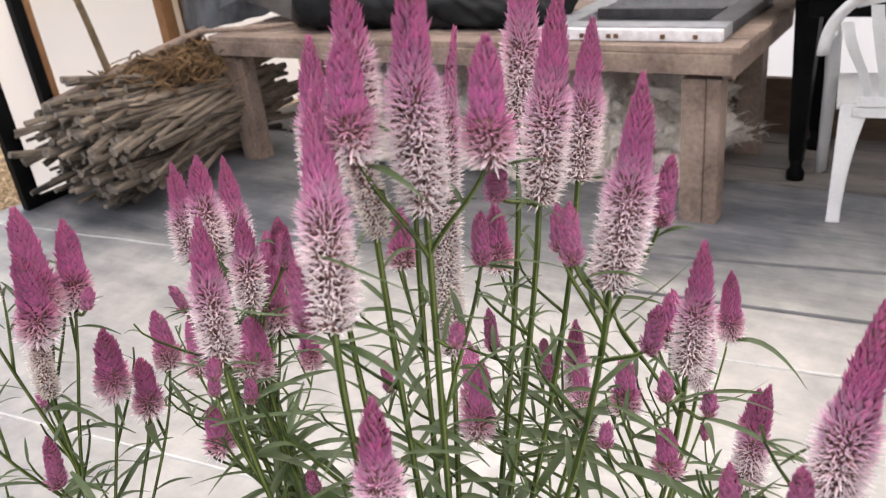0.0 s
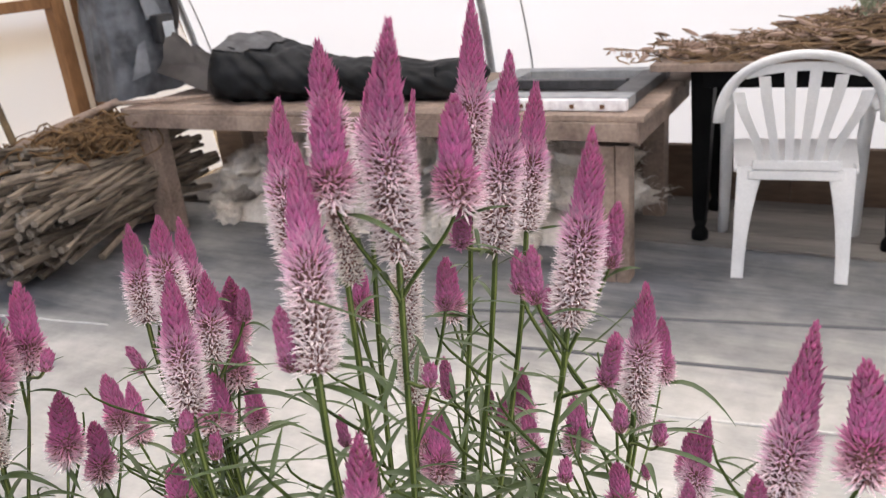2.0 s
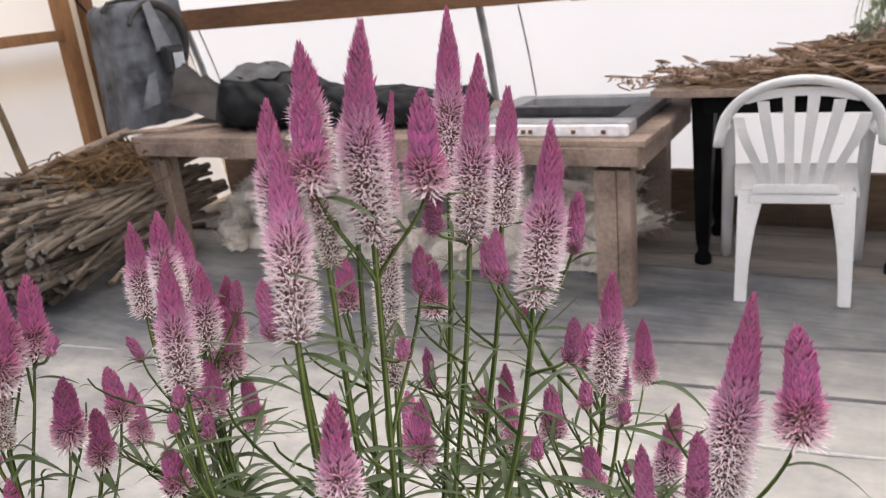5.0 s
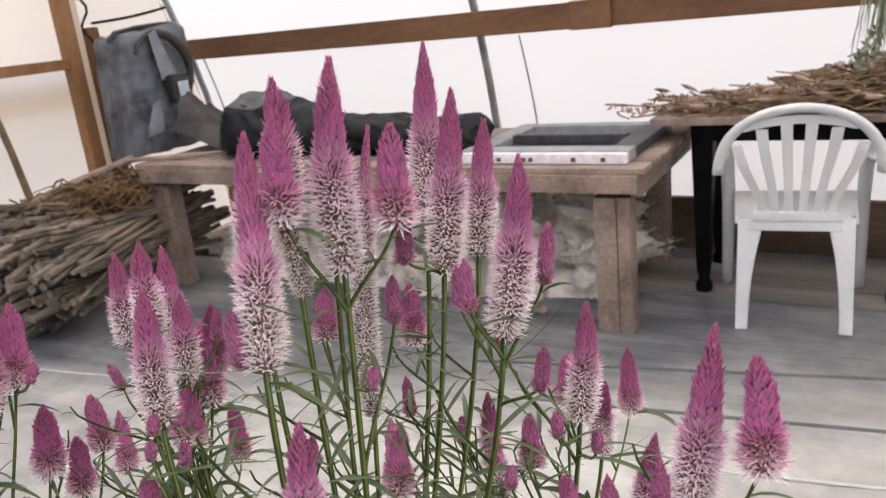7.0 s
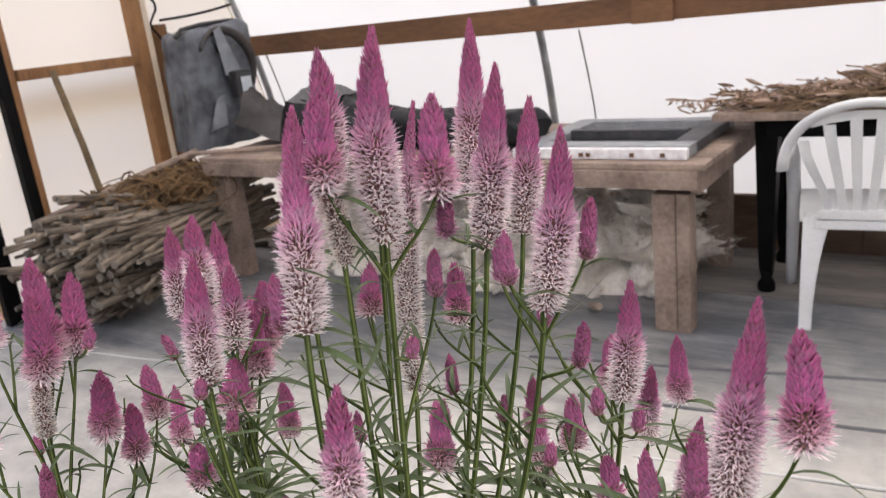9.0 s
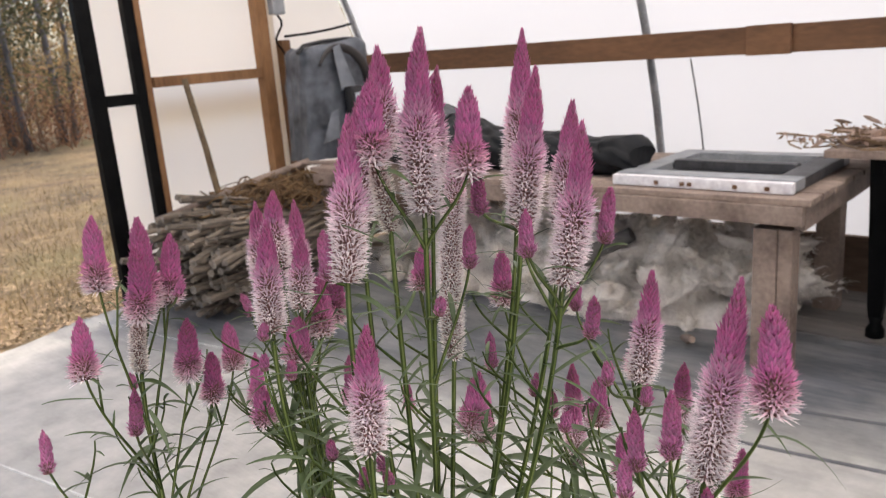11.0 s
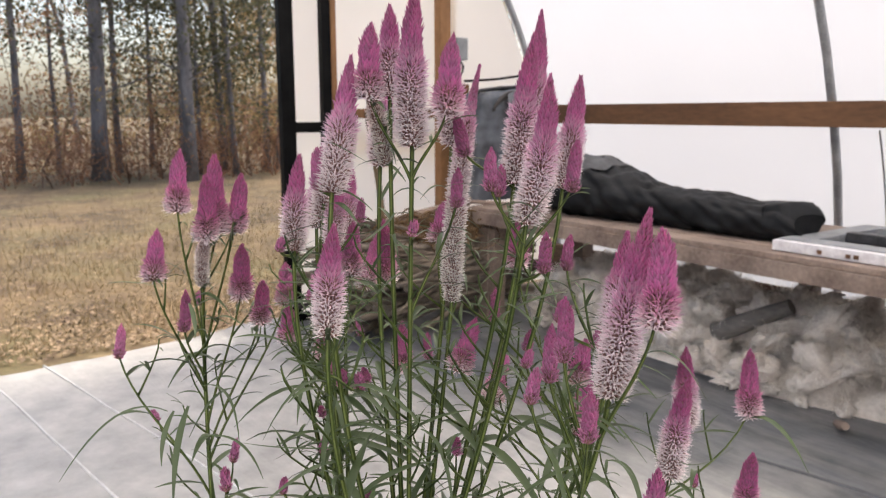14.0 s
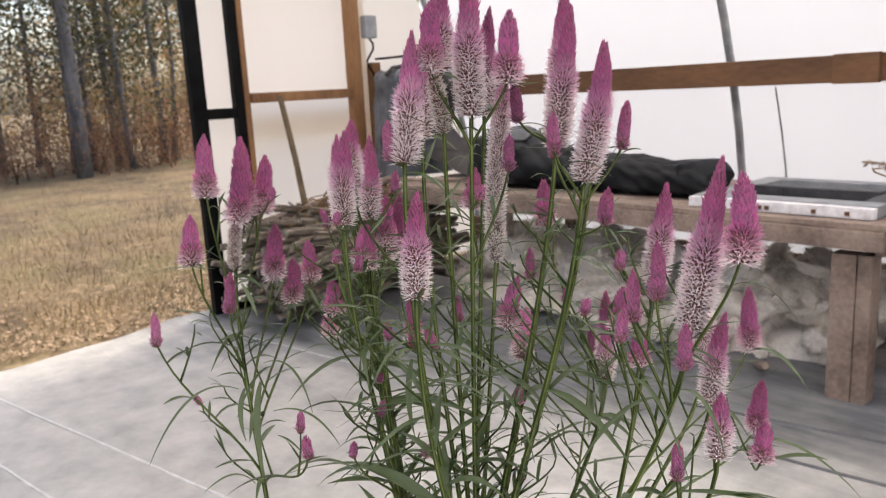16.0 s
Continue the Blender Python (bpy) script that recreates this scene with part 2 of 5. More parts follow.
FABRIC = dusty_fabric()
FABRIC_LINE = material("fabric_line", (0.48, 0.48, 0.46), (0.66, 0.66, 0.64), 20, 0.6, 0.1)
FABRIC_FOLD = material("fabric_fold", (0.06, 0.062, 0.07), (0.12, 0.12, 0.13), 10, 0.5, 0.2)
# same film twice: sides dimmed against glare, roof brighter to light the inside
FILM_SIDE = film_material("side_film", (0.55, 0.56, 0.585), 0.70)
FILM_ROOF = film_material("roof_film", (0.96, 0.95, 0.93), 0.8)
FILM_END = film_material("end_film", (0.92, 0.87, 0.80), 0.75)
TIMBER = material("timber", (0.070, 0.032, 0.014), (0.19, 0.092, 0.042), 5, 0.75, 0.3, 60, stretch=(0.3, 1, 1))
STUD_WOOD = material("stud_timber", (0.12, 0.052, 0.018), (0.29, 0.145, 0.06), 5, 0.75, 0.3, 60, stretch=(1, 1, 0.3))
GREY_TIMBER = material("weathered_timber", (0.115, 0.080, 0.063), (0.345, 0.262, 0.212), 5, 0.8, 0.35, 55, spread=0.08)
BASE_TIMBER = material("base_board_wood", (0.075, 0.047, 0.032), (0.21, 0.14, 0.095), 4, 0.85, 0.35, 50, stretch=(0.25, 1, 1), spread=0.1)
WALKBOARD = material("dusty_board", (0.10, 0.092, 0.085), (0.27, 0.245, 0.22), 3, 0.8, 0.3, 60, stretch=(0.14, 1.6, 1), spread=0.12)
POLE_WOOD = material("worn_pole_wood", (0.07, 0.045, 0.022), (0.20, 0.14, 0.075), 9, 0.7, 0.3, 60)
BLACK_STEEL = material("black_steel", (0.0015, 0.0015, 0.0017), (0.006, 0.006, 0.006), 12, 0.55, 0.1, spec=0.08)
PIPE = material("galvanised_pipe", (0.22, 0.23, 0.24), (0.45, 0.46, 0.47), 9, 0.4, 0.05, metal=0.7)
WHITE_PLASTIC = material("white_plastic", (0.56, 0.57, 0.58), (0.73, 0.735, 0.74), 6, 0.38, 0.04, 120)
TARP = material("black_tarp", (0.002, 0.0022, 0.0026), (0.016, 0.017, 0.019), 5, 0.5, 0.6, 22, spec=0.18)
GREY_SHEET = material("grey_plastic_sheet", (0.014, 0.016, 0.02), (0.15, 0.165, 0.19), 5, 0.35, 0.5, 16)
FOLD_HIGHLIGHT = material("fold_highlight", (0.12, 0.13, 0.15), (0.25, 0.27, 0.30), 9, 0.35, 0.3, 20)
BROWN_SHEET = material("brown_grey_sheet", (0.014, 0.012, 0.012), (0.058, 0.05, 0.047), 6, 0.55, 0.5, 20)
FLAP = material("grey_cloth_flap", (0.03, 0.03, 0.033), (0.12, 0.122, 0.128), 7, 0.6, 0.5, 24)
DARK_BOX = material("black_plastic", (0.01, 0.01, 0.011), (0.025, 0.025, 0.027), 20, 0.4, 0.1)
PALE_GLASS = material("pale_plastic", (0.4, 0.44, 0.48), (0.55, 0.6, 0.64), 10, 0.25, 0.05)
TRAY_BLACK = material("tray_black", (0.02, 0.02, 0.022), (0.07, 0.07, 0.075), 14, 0.5, 0.2)
TRAY_GREY = material("tray_grey", (0.18, 0.19, 0.2), (0.32, 0.33, 0.34), 14, 0.5, 0.2)
TRAY_WHITE = material("tray_white", (0.55, 0.52, 0.54), (0.85, 0.84, 0.85), 25, 0.5, 0.2)
STICK = material("grey_stick", (0.013, 0.010, 0.008), (0.28, 0.225, 0.172), 9, 0.85, 0.6, 60, stretch=(1, 0.25, 1), spread=0.45)
CUT_END = material("cut_wood_end", (0.06, 0.05, 0.04), (0.26, 0.22, 0.18), 30, 0.9, 0.4, 120, spread=0.3)
VINE = material("dry_vine", (0.06, 0.034, 0.014), (0.21, 0.12, 0.05), 14, 0.8, 0.3)
RED_BIT = material("rusty_bark", (0.22, 0.07, 0.03), (0.4, 0.16, 0.07), 30, 0.8, 0.3)
FLUFF = leafy("dry_plume", (0.70, 0.63, 0.56), (0.95, 0.90, 0.83), 9, 0.35, 0.9)
FLUFF_CORE = material("plume_core", (0.56, 0.50, 0.44), (0.92, 0.86, 0.79), 8, 0.95, 0.8, 60, spec=0.1)
HERB = leafy("dry_herb", (0.13, 0.16, 0.10), (0.30, 0.34, 0.23), 12, 0.2, 0.8)
TWIG = leafy("dry_twig", (0.05, 0.03, 0.018), (0.24, 0.155, 0.088), 12, 0.1, 0.85)
DRY_FLOWER = leafy("dry_flower", (0.14, 0.088, 0.058), (0.42, 0.30, 0.24), 14, 0.2, 0.85)
GRASS = lawn()
LITTER = leafy("leaf_litter", (0.08, 0.052, 0.033), (0.36, 0.262, 0.165), 3, 0.2, 0.8)
BLADE = leafy("dry_grass_blade", (0.06, 0.046, 0.022), (0.30, 0.225, 0.115), 1.2, 0.2, 0.85)
BARK = material("pine_bark", (0.08, 0.075, 0.075), (0.27, 0.25, 0.245), 5, 0.95, 0.9, 30, stretch=(1, 1, 0.3))
FOLIAGE = leafy("autumn_foliage", (0.075, 0.062, 0.034), (0.40, 0.285, 0.14), 0.8, 0.5)
FOLIAGE_BROWN = leafy("brown_foliage", (0.08, 0.044, 0.030), (0.38, 0.215, 0.13), 0.8, 0.5)
PINE = leafy("pine_needles", (0.030, 0.036, 0.020), (0.13, 0.125, 0.065), 0.8, 0.3)
STEM_RIB = material("celosia_stem_rib", (0.085, 0.12, 0.025), (0.22, 0.27, 0.085), 60, 0.5, 0.15, 300, spec=0.3, stretch=(1, 1, 0.25))
STEM = material("celosia_stem", (0.017, 0.036, 0.005), (0.090, 0.125, 0.026), 60, 0.55, 0.15, 300, spec=0.25, stretch=(1, 1, 0.25))
LEAF = leafy("celosia_leaf", (0.010, 0.028, 0.010), (0.068, 0.102, 0.036), 25, 0.20, 0.40, 0.5)
MAGENTA, ROSE, BLUSH, CREAM = (0.41, 0.022, 0.190), (0.56, 0.074, 0.325), (0.90, 0.56, 0.69), (0.90, 0.77, 0.74)
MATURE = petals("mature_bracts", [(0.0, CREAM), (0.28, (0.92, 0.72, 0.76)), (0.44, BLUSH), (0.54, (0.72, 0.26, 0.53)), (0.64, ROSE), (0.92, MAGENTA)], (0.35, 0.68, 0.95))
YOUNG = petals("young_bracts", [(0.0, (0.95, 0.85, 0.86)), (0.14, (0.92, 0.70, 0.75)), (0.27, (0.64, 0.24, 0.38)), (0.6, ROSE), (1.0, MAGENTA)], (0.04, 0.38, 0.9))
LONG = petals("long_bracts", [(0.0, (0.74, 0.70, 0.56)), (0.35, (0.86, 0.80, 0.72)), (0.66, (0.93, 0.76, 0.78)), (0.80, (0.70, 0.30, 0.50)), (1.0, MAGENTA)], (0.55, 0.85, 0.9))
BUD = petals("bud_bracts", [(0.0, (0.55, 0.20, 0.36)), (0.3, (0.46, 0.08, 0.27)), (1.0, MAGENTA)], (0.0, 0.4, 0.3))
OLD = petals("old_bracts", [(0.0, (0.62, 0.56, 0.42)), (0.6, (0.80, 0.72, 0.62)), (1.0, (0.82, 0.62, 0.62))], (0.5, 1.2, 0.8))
SEED = material("seed_core", (0.12, 0.054, 0.048), (0.40, 0.22, 0.19), 300, 0.8, 0.3, 900)


# ---- building ----
class Mesh:
    """Collects vertices and faces for one part."""

    def __init__(self):
        self.v, self.f, self.m = [], [], []

    def add(self, verts, faces, slot=0):
        k = len(self.v)
        self.v.extend(tuple(p) for p in verts)
        self.f.extend(tuple(i + k for i in f) for f in faces)
        self.m.extend([slot] * len(faces))
        return self

    def box(self, a, b, bevel=0.0, turn=None):
        """A box from corner a to b, its edges cut by bevel."""
        a, b = np.minimum(a, b), np.maximum(a, b)
        bm = bmesh.new()
        bmesh.ops.create_cube(bm, size=1.0)
        for v in bm.verts:
            v.co = Vector([a[i] + (v.co[i] + 0.5) * (b[i] - a[i]) for i in range(3)])
        if bevel:
            bmesh.ops.bevel(bm, geom=bm.edges[:], offset=bevel, segments=2, affect="EDGES", profile=0.6)
        if turn is not None:
            c = Vector((a + b) / 2)
            for v in bm.verts:
                v.co = c + turn @ (v.co - c)
        bm.verts.index_update()
        self.add([v.co[:] for v in bm.verts], [[v.index for v in f.verts] for f in bm.faces])
        bm.free()
        return self

    def tube(self, points, radii, sides=8, slot=0, cap=True, flat=1.0):
        """A tube along points."""
        pts = [Vector(p) for p in points]
        rad = [float(r) for r in radii] if hasattr(radii, "__len__") else [radii] * len(pts)
        ring, verts = None, []
        for i, p in enumerate(pts):
            d = (pts[min(i + 1, len(pts) - 1)] - pts[max(i - 1, 0)]).normalized()
            if ring is None:
                ring = d.orthogonal().normalized()
            ring = (ring - d * ring.dot(d)).normalized()
            other = d.cross(ring)
            for k in range(sides):
                a = 2 * math.pi * k / sides
                verts.append(p + rad[i] * (math.cos(a) * ring + flat * math.sin(a) * other))
        faces = [(i * sides + k, i * sides + (k + 1) % sides, (i + 1) * sides + (k + 1) % sides, (i + 1) * sides + k) for i in range(len(pts) - 1) for k in range(sides)]
        if cap:
            faces += [tuple(range(sides))[::-1], tuple((len(pts) - 1) * sides + k for k in range(sides))]
        return self.add(verts, faces, slot)

    def ribbed(self, points, radii, sides=8, every=4):
        """A tube with paler ribs (slot 1) along it."""
        self.tube(points, radii, sides)
        self.m = [1 if i % every == 0 and len(f) == 4 else 0 for i, f in enumerate(self.f)]
        return self

    def sheet(self, grid, slot=0):
        """A grid of points, rows of equal length, as a surface."""
        n = len(grid[0])
        faces = [(i * n + k, i * n + k + 1, (i + 1) * n + k + 1, (i + 1) * n + k) for i in range(len(grid) - 1) for k in range(n - 1)]
        return self.add([p for row in grid for p in row], faces, slot)

    def data(self, name, *mats, smooth=False):
        me = bpy.data.meshes.new(name)
        me.from_pydata(self.v, [], self.f)
        for m in mats:
            me.materials.append(m)
        me.polygons.foreach_set("material_index", self.m)
        if smooth:
            me.polygons.foreach_set("use_smooth", [True] * len(self.f))
        me.update()
        return me


def part(name, mesh, mat, parent=None, label="", smooth=False):
    """One mesh object from collected faces in world metres, under parent."""
    mats = mat if isinstance(mat, (list, tuple)) else [mat]
    ob = new(name, mesh.data(name, *mats, smooth=smooth) if isinstance(mesh, Mesh) else mesh)
    if parent is not None:
        ob.parent = parent
        base = Matrix.Translation(parent.location) if parent.type == "EMPTY" else Matrix.Identity(4)
        ob.matrix_parent_inverse = base.inverted()
    if label:
        ob["label"] = label
    return ob


def thing(name, base, label, category, group=""):
    ob = new(name)
    ob.location = base
    ob.empty_display_size = 0.1
    return tagged(ob, label, category, group)


def setting(name, mesh, mat, label, category, smooth=False):
    return tagged(part(name, mesh, mat, smooth=smooth), label, category, kind="structure")


rng = random.Random(7)


def jitter(s):
    return Vector((rng.uniform(-s, s), rng.uniform(-s, s), rng.uniform(-s, s)))


def bezier(a, b, c, d, n):
    return [a * (1 - t) ** 3 + b * 3 * t * (1 - t) ** 2 + c * 3 * t * t * (1 - t) + d * t ** 3 for t in (i / n for i in range(n + 1))]


# ---- structure ----
ARC_Y, ARC_R, END_X, FAR_X = 0.2, 4.03, -3.95, 5.5


def leaf_cloud(m, centre, size, count, leaf, local):
    for i in range(count):
        while True:
            p = Vector((local.uniform(-1, 1), local.uniform(-1, 1), local.uniform(-1, 1)))
            if p.length < 1:
                break
        if noise.noise(Vector((p.x * 2.5 + centre[0], p.y * 2.5 + centre[1], p.z * 2.5))) < -0.05:
            continue
        c = Vector(centre) + Vector((p.x * size[0], p.y * size[1], p.z * size[2]))
        a = Vector((local.gauss(0, 1), local.gauss(0, 1), local.gauss(0, 1))).normalized()
        b = a.orthogonal().normalized() * leaf * local.uniform(0.3, 0.6)
        a = a * leaf * local.uniform(0.6, 1.3)
        m.add([c - a, c + b, c + a, c - b], [(0, 1, 2, 3)])


def arc(angle, r=ARC_R):
    return ARC_Y + r * math.cos(angle), r * math.sin(angle)


def wall_y(z, r=ARC_R):
    return ARC_Y + math.sqrt(r * r - z * z)


g = Mesh()
rows = []
for i in range(81):
    x = -240 + 320 * i / 80
    rows.append([(x, -160 + 320 * k / 80, -0.03 + (0.02 * noise.noise(Vector((x * 0.4, k * 0.6, 0))) if x < -5 else 0)) for k in range(81)])
g.sheet(rows)
setting("ground", g, GRASS, "dry brown autumn lawn with patchy grass outside the tunnel", "ground", smooth=True)

fl = Mesh()
rows = []
for i in range(97):
    u = i / 96
    row = []
    for k in range(81):
        y = -4.1 + 8.4 * k / 80
        x0 = -4.02 + 0.14 * math.sin(y * 1.7 + 0.5) + 0.05 * noise.noise(Vector((y * 3, 0, 5)))
        x = x0 + (5.5 - x0) * u
        z = 0.004 * noise.noise(Vector((x * 2.0, y * 2.0, 0))) + 0.003 * noise.noise(Vector((x * 6, y * 1.5, 3)))
        row.append((x, y, min(z, 0.0) if u > 0.004 else -0.02))
    rows.append(row)
fl.sheet(rows)
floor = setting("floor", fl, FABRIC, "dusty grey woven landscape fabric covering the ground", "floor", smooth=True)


def floor_line(name, x0, y0, x1, y1, w, mat, label):
    """A stripe woven into the fabric, or a fold in it."""
    m = Mesh()
    n = 14
    d = Vector((x1 - x0, y1 - y0, 0)).normalized()
    s = Vector((-d.y, d.x, 0))
    rows = []
    for i in range(n + 1):
        p = Vector((x0, y0, 0)).lerp(Vector((x1, y1, 0)), i / n) + s * 0.008 * noise.noise(Vector((i * 0.6, y0 * 5, 0)))
        rows.append([p + s * w * q + Vector((0, 0, h)) for q, h in ((-1, 0.0), (-0.6, 0.005), (0.6, 0.005), (1, 0.0))])
    m.sheet(rows)
    return part(name, m, mat, floor, label)


for x0, y0, x1, y1, half in ((-3.9, 0.442, -0.5, 0.915, 0.005), (-3.85, 0.707, -0.3, 1.339, 0.005), (-3.9, 1.87, -2.6, 2.06, 0.002), (-0.6, 2.12, 1.6, 2.47, 0.004)):
    floor_line("fabric_stripe", x0, y0, x1, y1, half, FABRIC_LINE, "pale stripe woven into the fabric")
# folds: the shade of each crease is painted as a darker strip
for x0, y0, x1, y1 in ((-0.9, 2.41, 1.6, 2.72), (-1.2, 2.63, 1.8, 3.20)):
    floor_line("fabric_fold", x0, y0, x1, y1, 0.009, FABRIC_FOLD, "fold in the fabric, its crease shade put into the colour")

for k in range(4):
    for x0, x1 in ((-3.85, -1.5), (-1.497, 0.9), (0.903, 3.6)):
        y0 = 3.50 + 0.165 * k
        part("floor_board", Mesh().box(np.array((x0, y0, -0.012)), np.array((x1, y0 + 0.158, 0.012 + 0.002 * (k % 2))), 0.003), WALKBOARD, floor, "dusty grey-brown board at the foot of the wall")

# arched film: two dimmed sides and the brighter roof between them
def arched_film(name, a0, a1, steps, mat, label, category):
    m = Mesh()
    rows = []
    for i in range(49):
        x = END_X + (FAR_X - END_X) * i / 48
        row = []
        for k in range(steps + 1):
            a = a0 + (a1 - a0) * k / steps
            r = ARC_R + 0.02 - 0.012 * math.sin((x - 0.1) * math.pi / 1.75) ** 2 + 0.006 * noise.noise(Vector((x * 1.5, a * 6, 0)))
            y, z = arc(a, r)
            row.append((x, y, z))
        rows.append(row)
    m.sheet(rows)
    return setting(name, m, mat, label, category, smooth=True)


SKIRT = 0.62
arched_film("wall_north", 0.0, SKIRT, 20, FILM_SIDE, "milky-white side film stretched over the hoops, dimmed in its colour", "wall")
arched_film("wall_south", math.pi - SKIRT, math.pi, 20, FILM_SIDE, "milky-white side film stretched over the hoops, dimmed in its colour", "wall")
arched_film("ceiling", SKIRT, math.pi - SKIRT, 40, FILM_ROOF, "white greenhouse film arched overhead, brightened in its colour", "ceiling")


def end_film(name, x, hole):
    """The end of the tunnel: film up to the arch, with a doorway from hole[0] to hole[1] up to hole[2]."""
    m = Mesh()
    n = 80
    for i in range(n):
        ya, yb = (ARC_Y - ARC_R + 2 * ARC_R * j / n for j in (i, i + 1))
        za, zb = (math.sqrt(max(ARC_R ** 2 - (y - ARC_Y) ** 2, 0)) for y in (ya, yb))
        lo = hole[2] if hole and hole[0] - 0.05 <= (ya + yb) / 2 <= hole[1] + 0.06 else 0.0
        if max(za, zb) > lo + 0.01:
            m.add([(x, ya, min(lo, za)), (x, yb, min(lo, zb)), (x, yb, zb), (x, ya, za)], [(0, 1, 2, 3)])
    return setting(name, m, FILM_END, "cream-white translucent film closing the tunnel end", "wall")


DOOR_Y = 2.06
end_film("wall_west", END_X, (-1.7, DOOR_Y, 2.5))
end_film("wall_east", FAR_X, None)


def hoop(x):
    t = thing("hoop", (x, wall_y(0), 0), "grey galvanised steel hoop carrying the film", "hoop", "tunnel hoops")
    part("pipe", Mesh().tube([(x, *arc(math.pi * k / 40, ARC_R - 0.035)) for k in range(41)], 0.022, 10), PIPE, t, smooth=True)
    return t


for x in (END_X + 0.10, -1.74, 0.3, 2.3, 4.3):
    hoop(x)
wire = thing("tie_wire", (-1.5, 4.0, 0.6), "thin grey wire running down the film", "wire")
part("strand", Mesh().tube([(-1.52 + 0.02 * math.sin(z * 3), wall_y(z) - 0.03, z) for z in np.linspace(0.3, 1.15, 9)], 0.005, 6), PIPE, wire)
wire = thing("tie_wire", (-3.6, 4.0, 0.6), "thin grey wire running down the film", "wire")
part("strand", Mesh().tube([(-3.75 + 0.02 * math.sin(z * 3), wall_y(z) - 0.03, z) for z in np.linspace(0.7, 1.3, 9)], 0.005, 6), PIPE, wire)


def board(parent, name, a, b, mat, bevel=0.004, label=""):
    return part(name, Mesh().box(np.array(a), np.array(b), bevel), mat, parent, label)


rail = thing("hip_board", (-1, 4.0, 1.17), "brown timber hip board running along the film wall", "board")
yr = wall_y(1.23) - 0.07
for a, b in ((-3.85, -1.1), (-1.098, 1.6), (1.602, 5.4)):
    board(rail, "plank", (a, yr - 0.04, 1.165), (b, yr, 1.29), TIMBER)
board(rail, "joint_block", (-1.2, yr - 0.075, 1.16), (-1.0, yr - 0.042, 1.295), TIMBER, label="short timber splice over the joint")
base = thing("base_board", (-1, 4.15, 0.0), "brown timber base board along the foot of the film wall", "board")
for a, b in ((-3.85, -2.2), (-2.198, -0.2), (-0.198, 2.5)):
    board(base, "plank", (a, wall_y(0.2) - 0.1, -0.02), (b, wall_y(0.2) - 0.06, 0.285), BASE_TIMBER)

# ---- end wall frame ----
XE = END_X + 0.05
frame_west = thing("door_frame", (XE, DOOR_Y, 0), "black steel door frame with a cross bar beside the open doorway", "door frame")
board(frame_west, "post", (XE - 0.04, 2.04, -0.02), (XE + 0.015, 2.125, 2.5), BLACK_STEEL)
board(frame_west, "post", (XE - 0.04, 2.305, -0.02), (XE + 0.015, 2.36, 2.5), BLACK_STEEL)
board(frame_west, "cross_bar", (XE - 0.02, 2.127, 1.125), (XE + 0.01, 2.303, 1.185), BLACK_STEEL)
board(frame_west, "cross_bar", (XE - 0.02, 2.127, 0.0), (XE + 0.01, 2.303, 0.05), BLACK_STEEL)
board(frame_west, "lintel", (XE - 0.04, -1.7, 2.502), (XE + 0.015, 2.36, 2.6), BLACK_STEEL)
studs = thing("wall_framing", (XE, 2.9, 0), "brown timber studs and rail of the end wall", "framing")
board(studs, "stud", (XE - 0.02, 2.362, -0.02), (XE + 0.02, 2.395, 2.9), STUD_WOOD)
board(studs, "stud", (XE - 0.02, 3.12, -0.02), (XE + 0.05, 3.20, 2.55), STUD_WOOD)
board(studs, "stud", (XE - 0.02, 3.28, -0.02), (XE + 0.05, 3.35, 1.42), STUD_WOOD)
board(studs, "rail", (XE - 0.015, 2.398, 1.205), (XE + 0.045, 3.117, 1.262), STUD_WOOD)
flap = thing("film_edge", (XE, 3.3, 0), "pale strip of film between two studs", "film")
board(flap, "strip", (XE - 0.03, 3.203, -0.01), (XE + 0.0, 3.277, 2.3), FILM_END, 0.002)
box = thing("switch_box", (XE + 0.08, 3.3, 1.55), "small grey electrical box on a stud with hanging cable", "switch box")
board(box, "body", (XE + 0.052, 3.205, 1.57), (XE + 0.11, 3.295, 1.71), TRAY_GREY, 0.008)
part("cable", Mesh().tube([(XE + 0.08, 3.25 + 0.03 * math.sin(k * 1.1), 1.57 - 0.035 * k) for k in range(9)], 0.007, 6), BLACK_STEEL, box)
line = thing("cable", (XE + 0.1, 3.4, 1.4), "thin black cable slung from a stud to the corner hoop", "cable")
part("cord", Mesh().tube([(XE + 0.08, 3.29 + 0.07 * k, 1.44 - 0.012 * math.sin(k * 0.35) + 0.008 * k) for k in range(9)], 0.008, 6), BLACK_STEEL, line)
# unseen rail added outside so that a soft dark band falls on the film
board(studs, "shade_rail", (END_X - 0.10, 2.40, 1.04), (END_X - 0.06, 3.3, 1.17), TIMBER, label="unseen timber rail added behind the film to shade it")
tool = thing("wooden_pole", (XE + 0.08, 2.65, 0.5), "slim worn wooden pole leaning against the wall rail", "pole")
part("shaft", Mesh().tube([(XE + 0.1, 2.545, 1.24), (XE + 0.14, 2.59, 0.85), (XE + 0.17, 2.62, 0.50), (XE + 0.2, 2.65, 0.02)], [0.017, 0.018, 0.02, 0.024], 10), POLE_WOOD, tool)


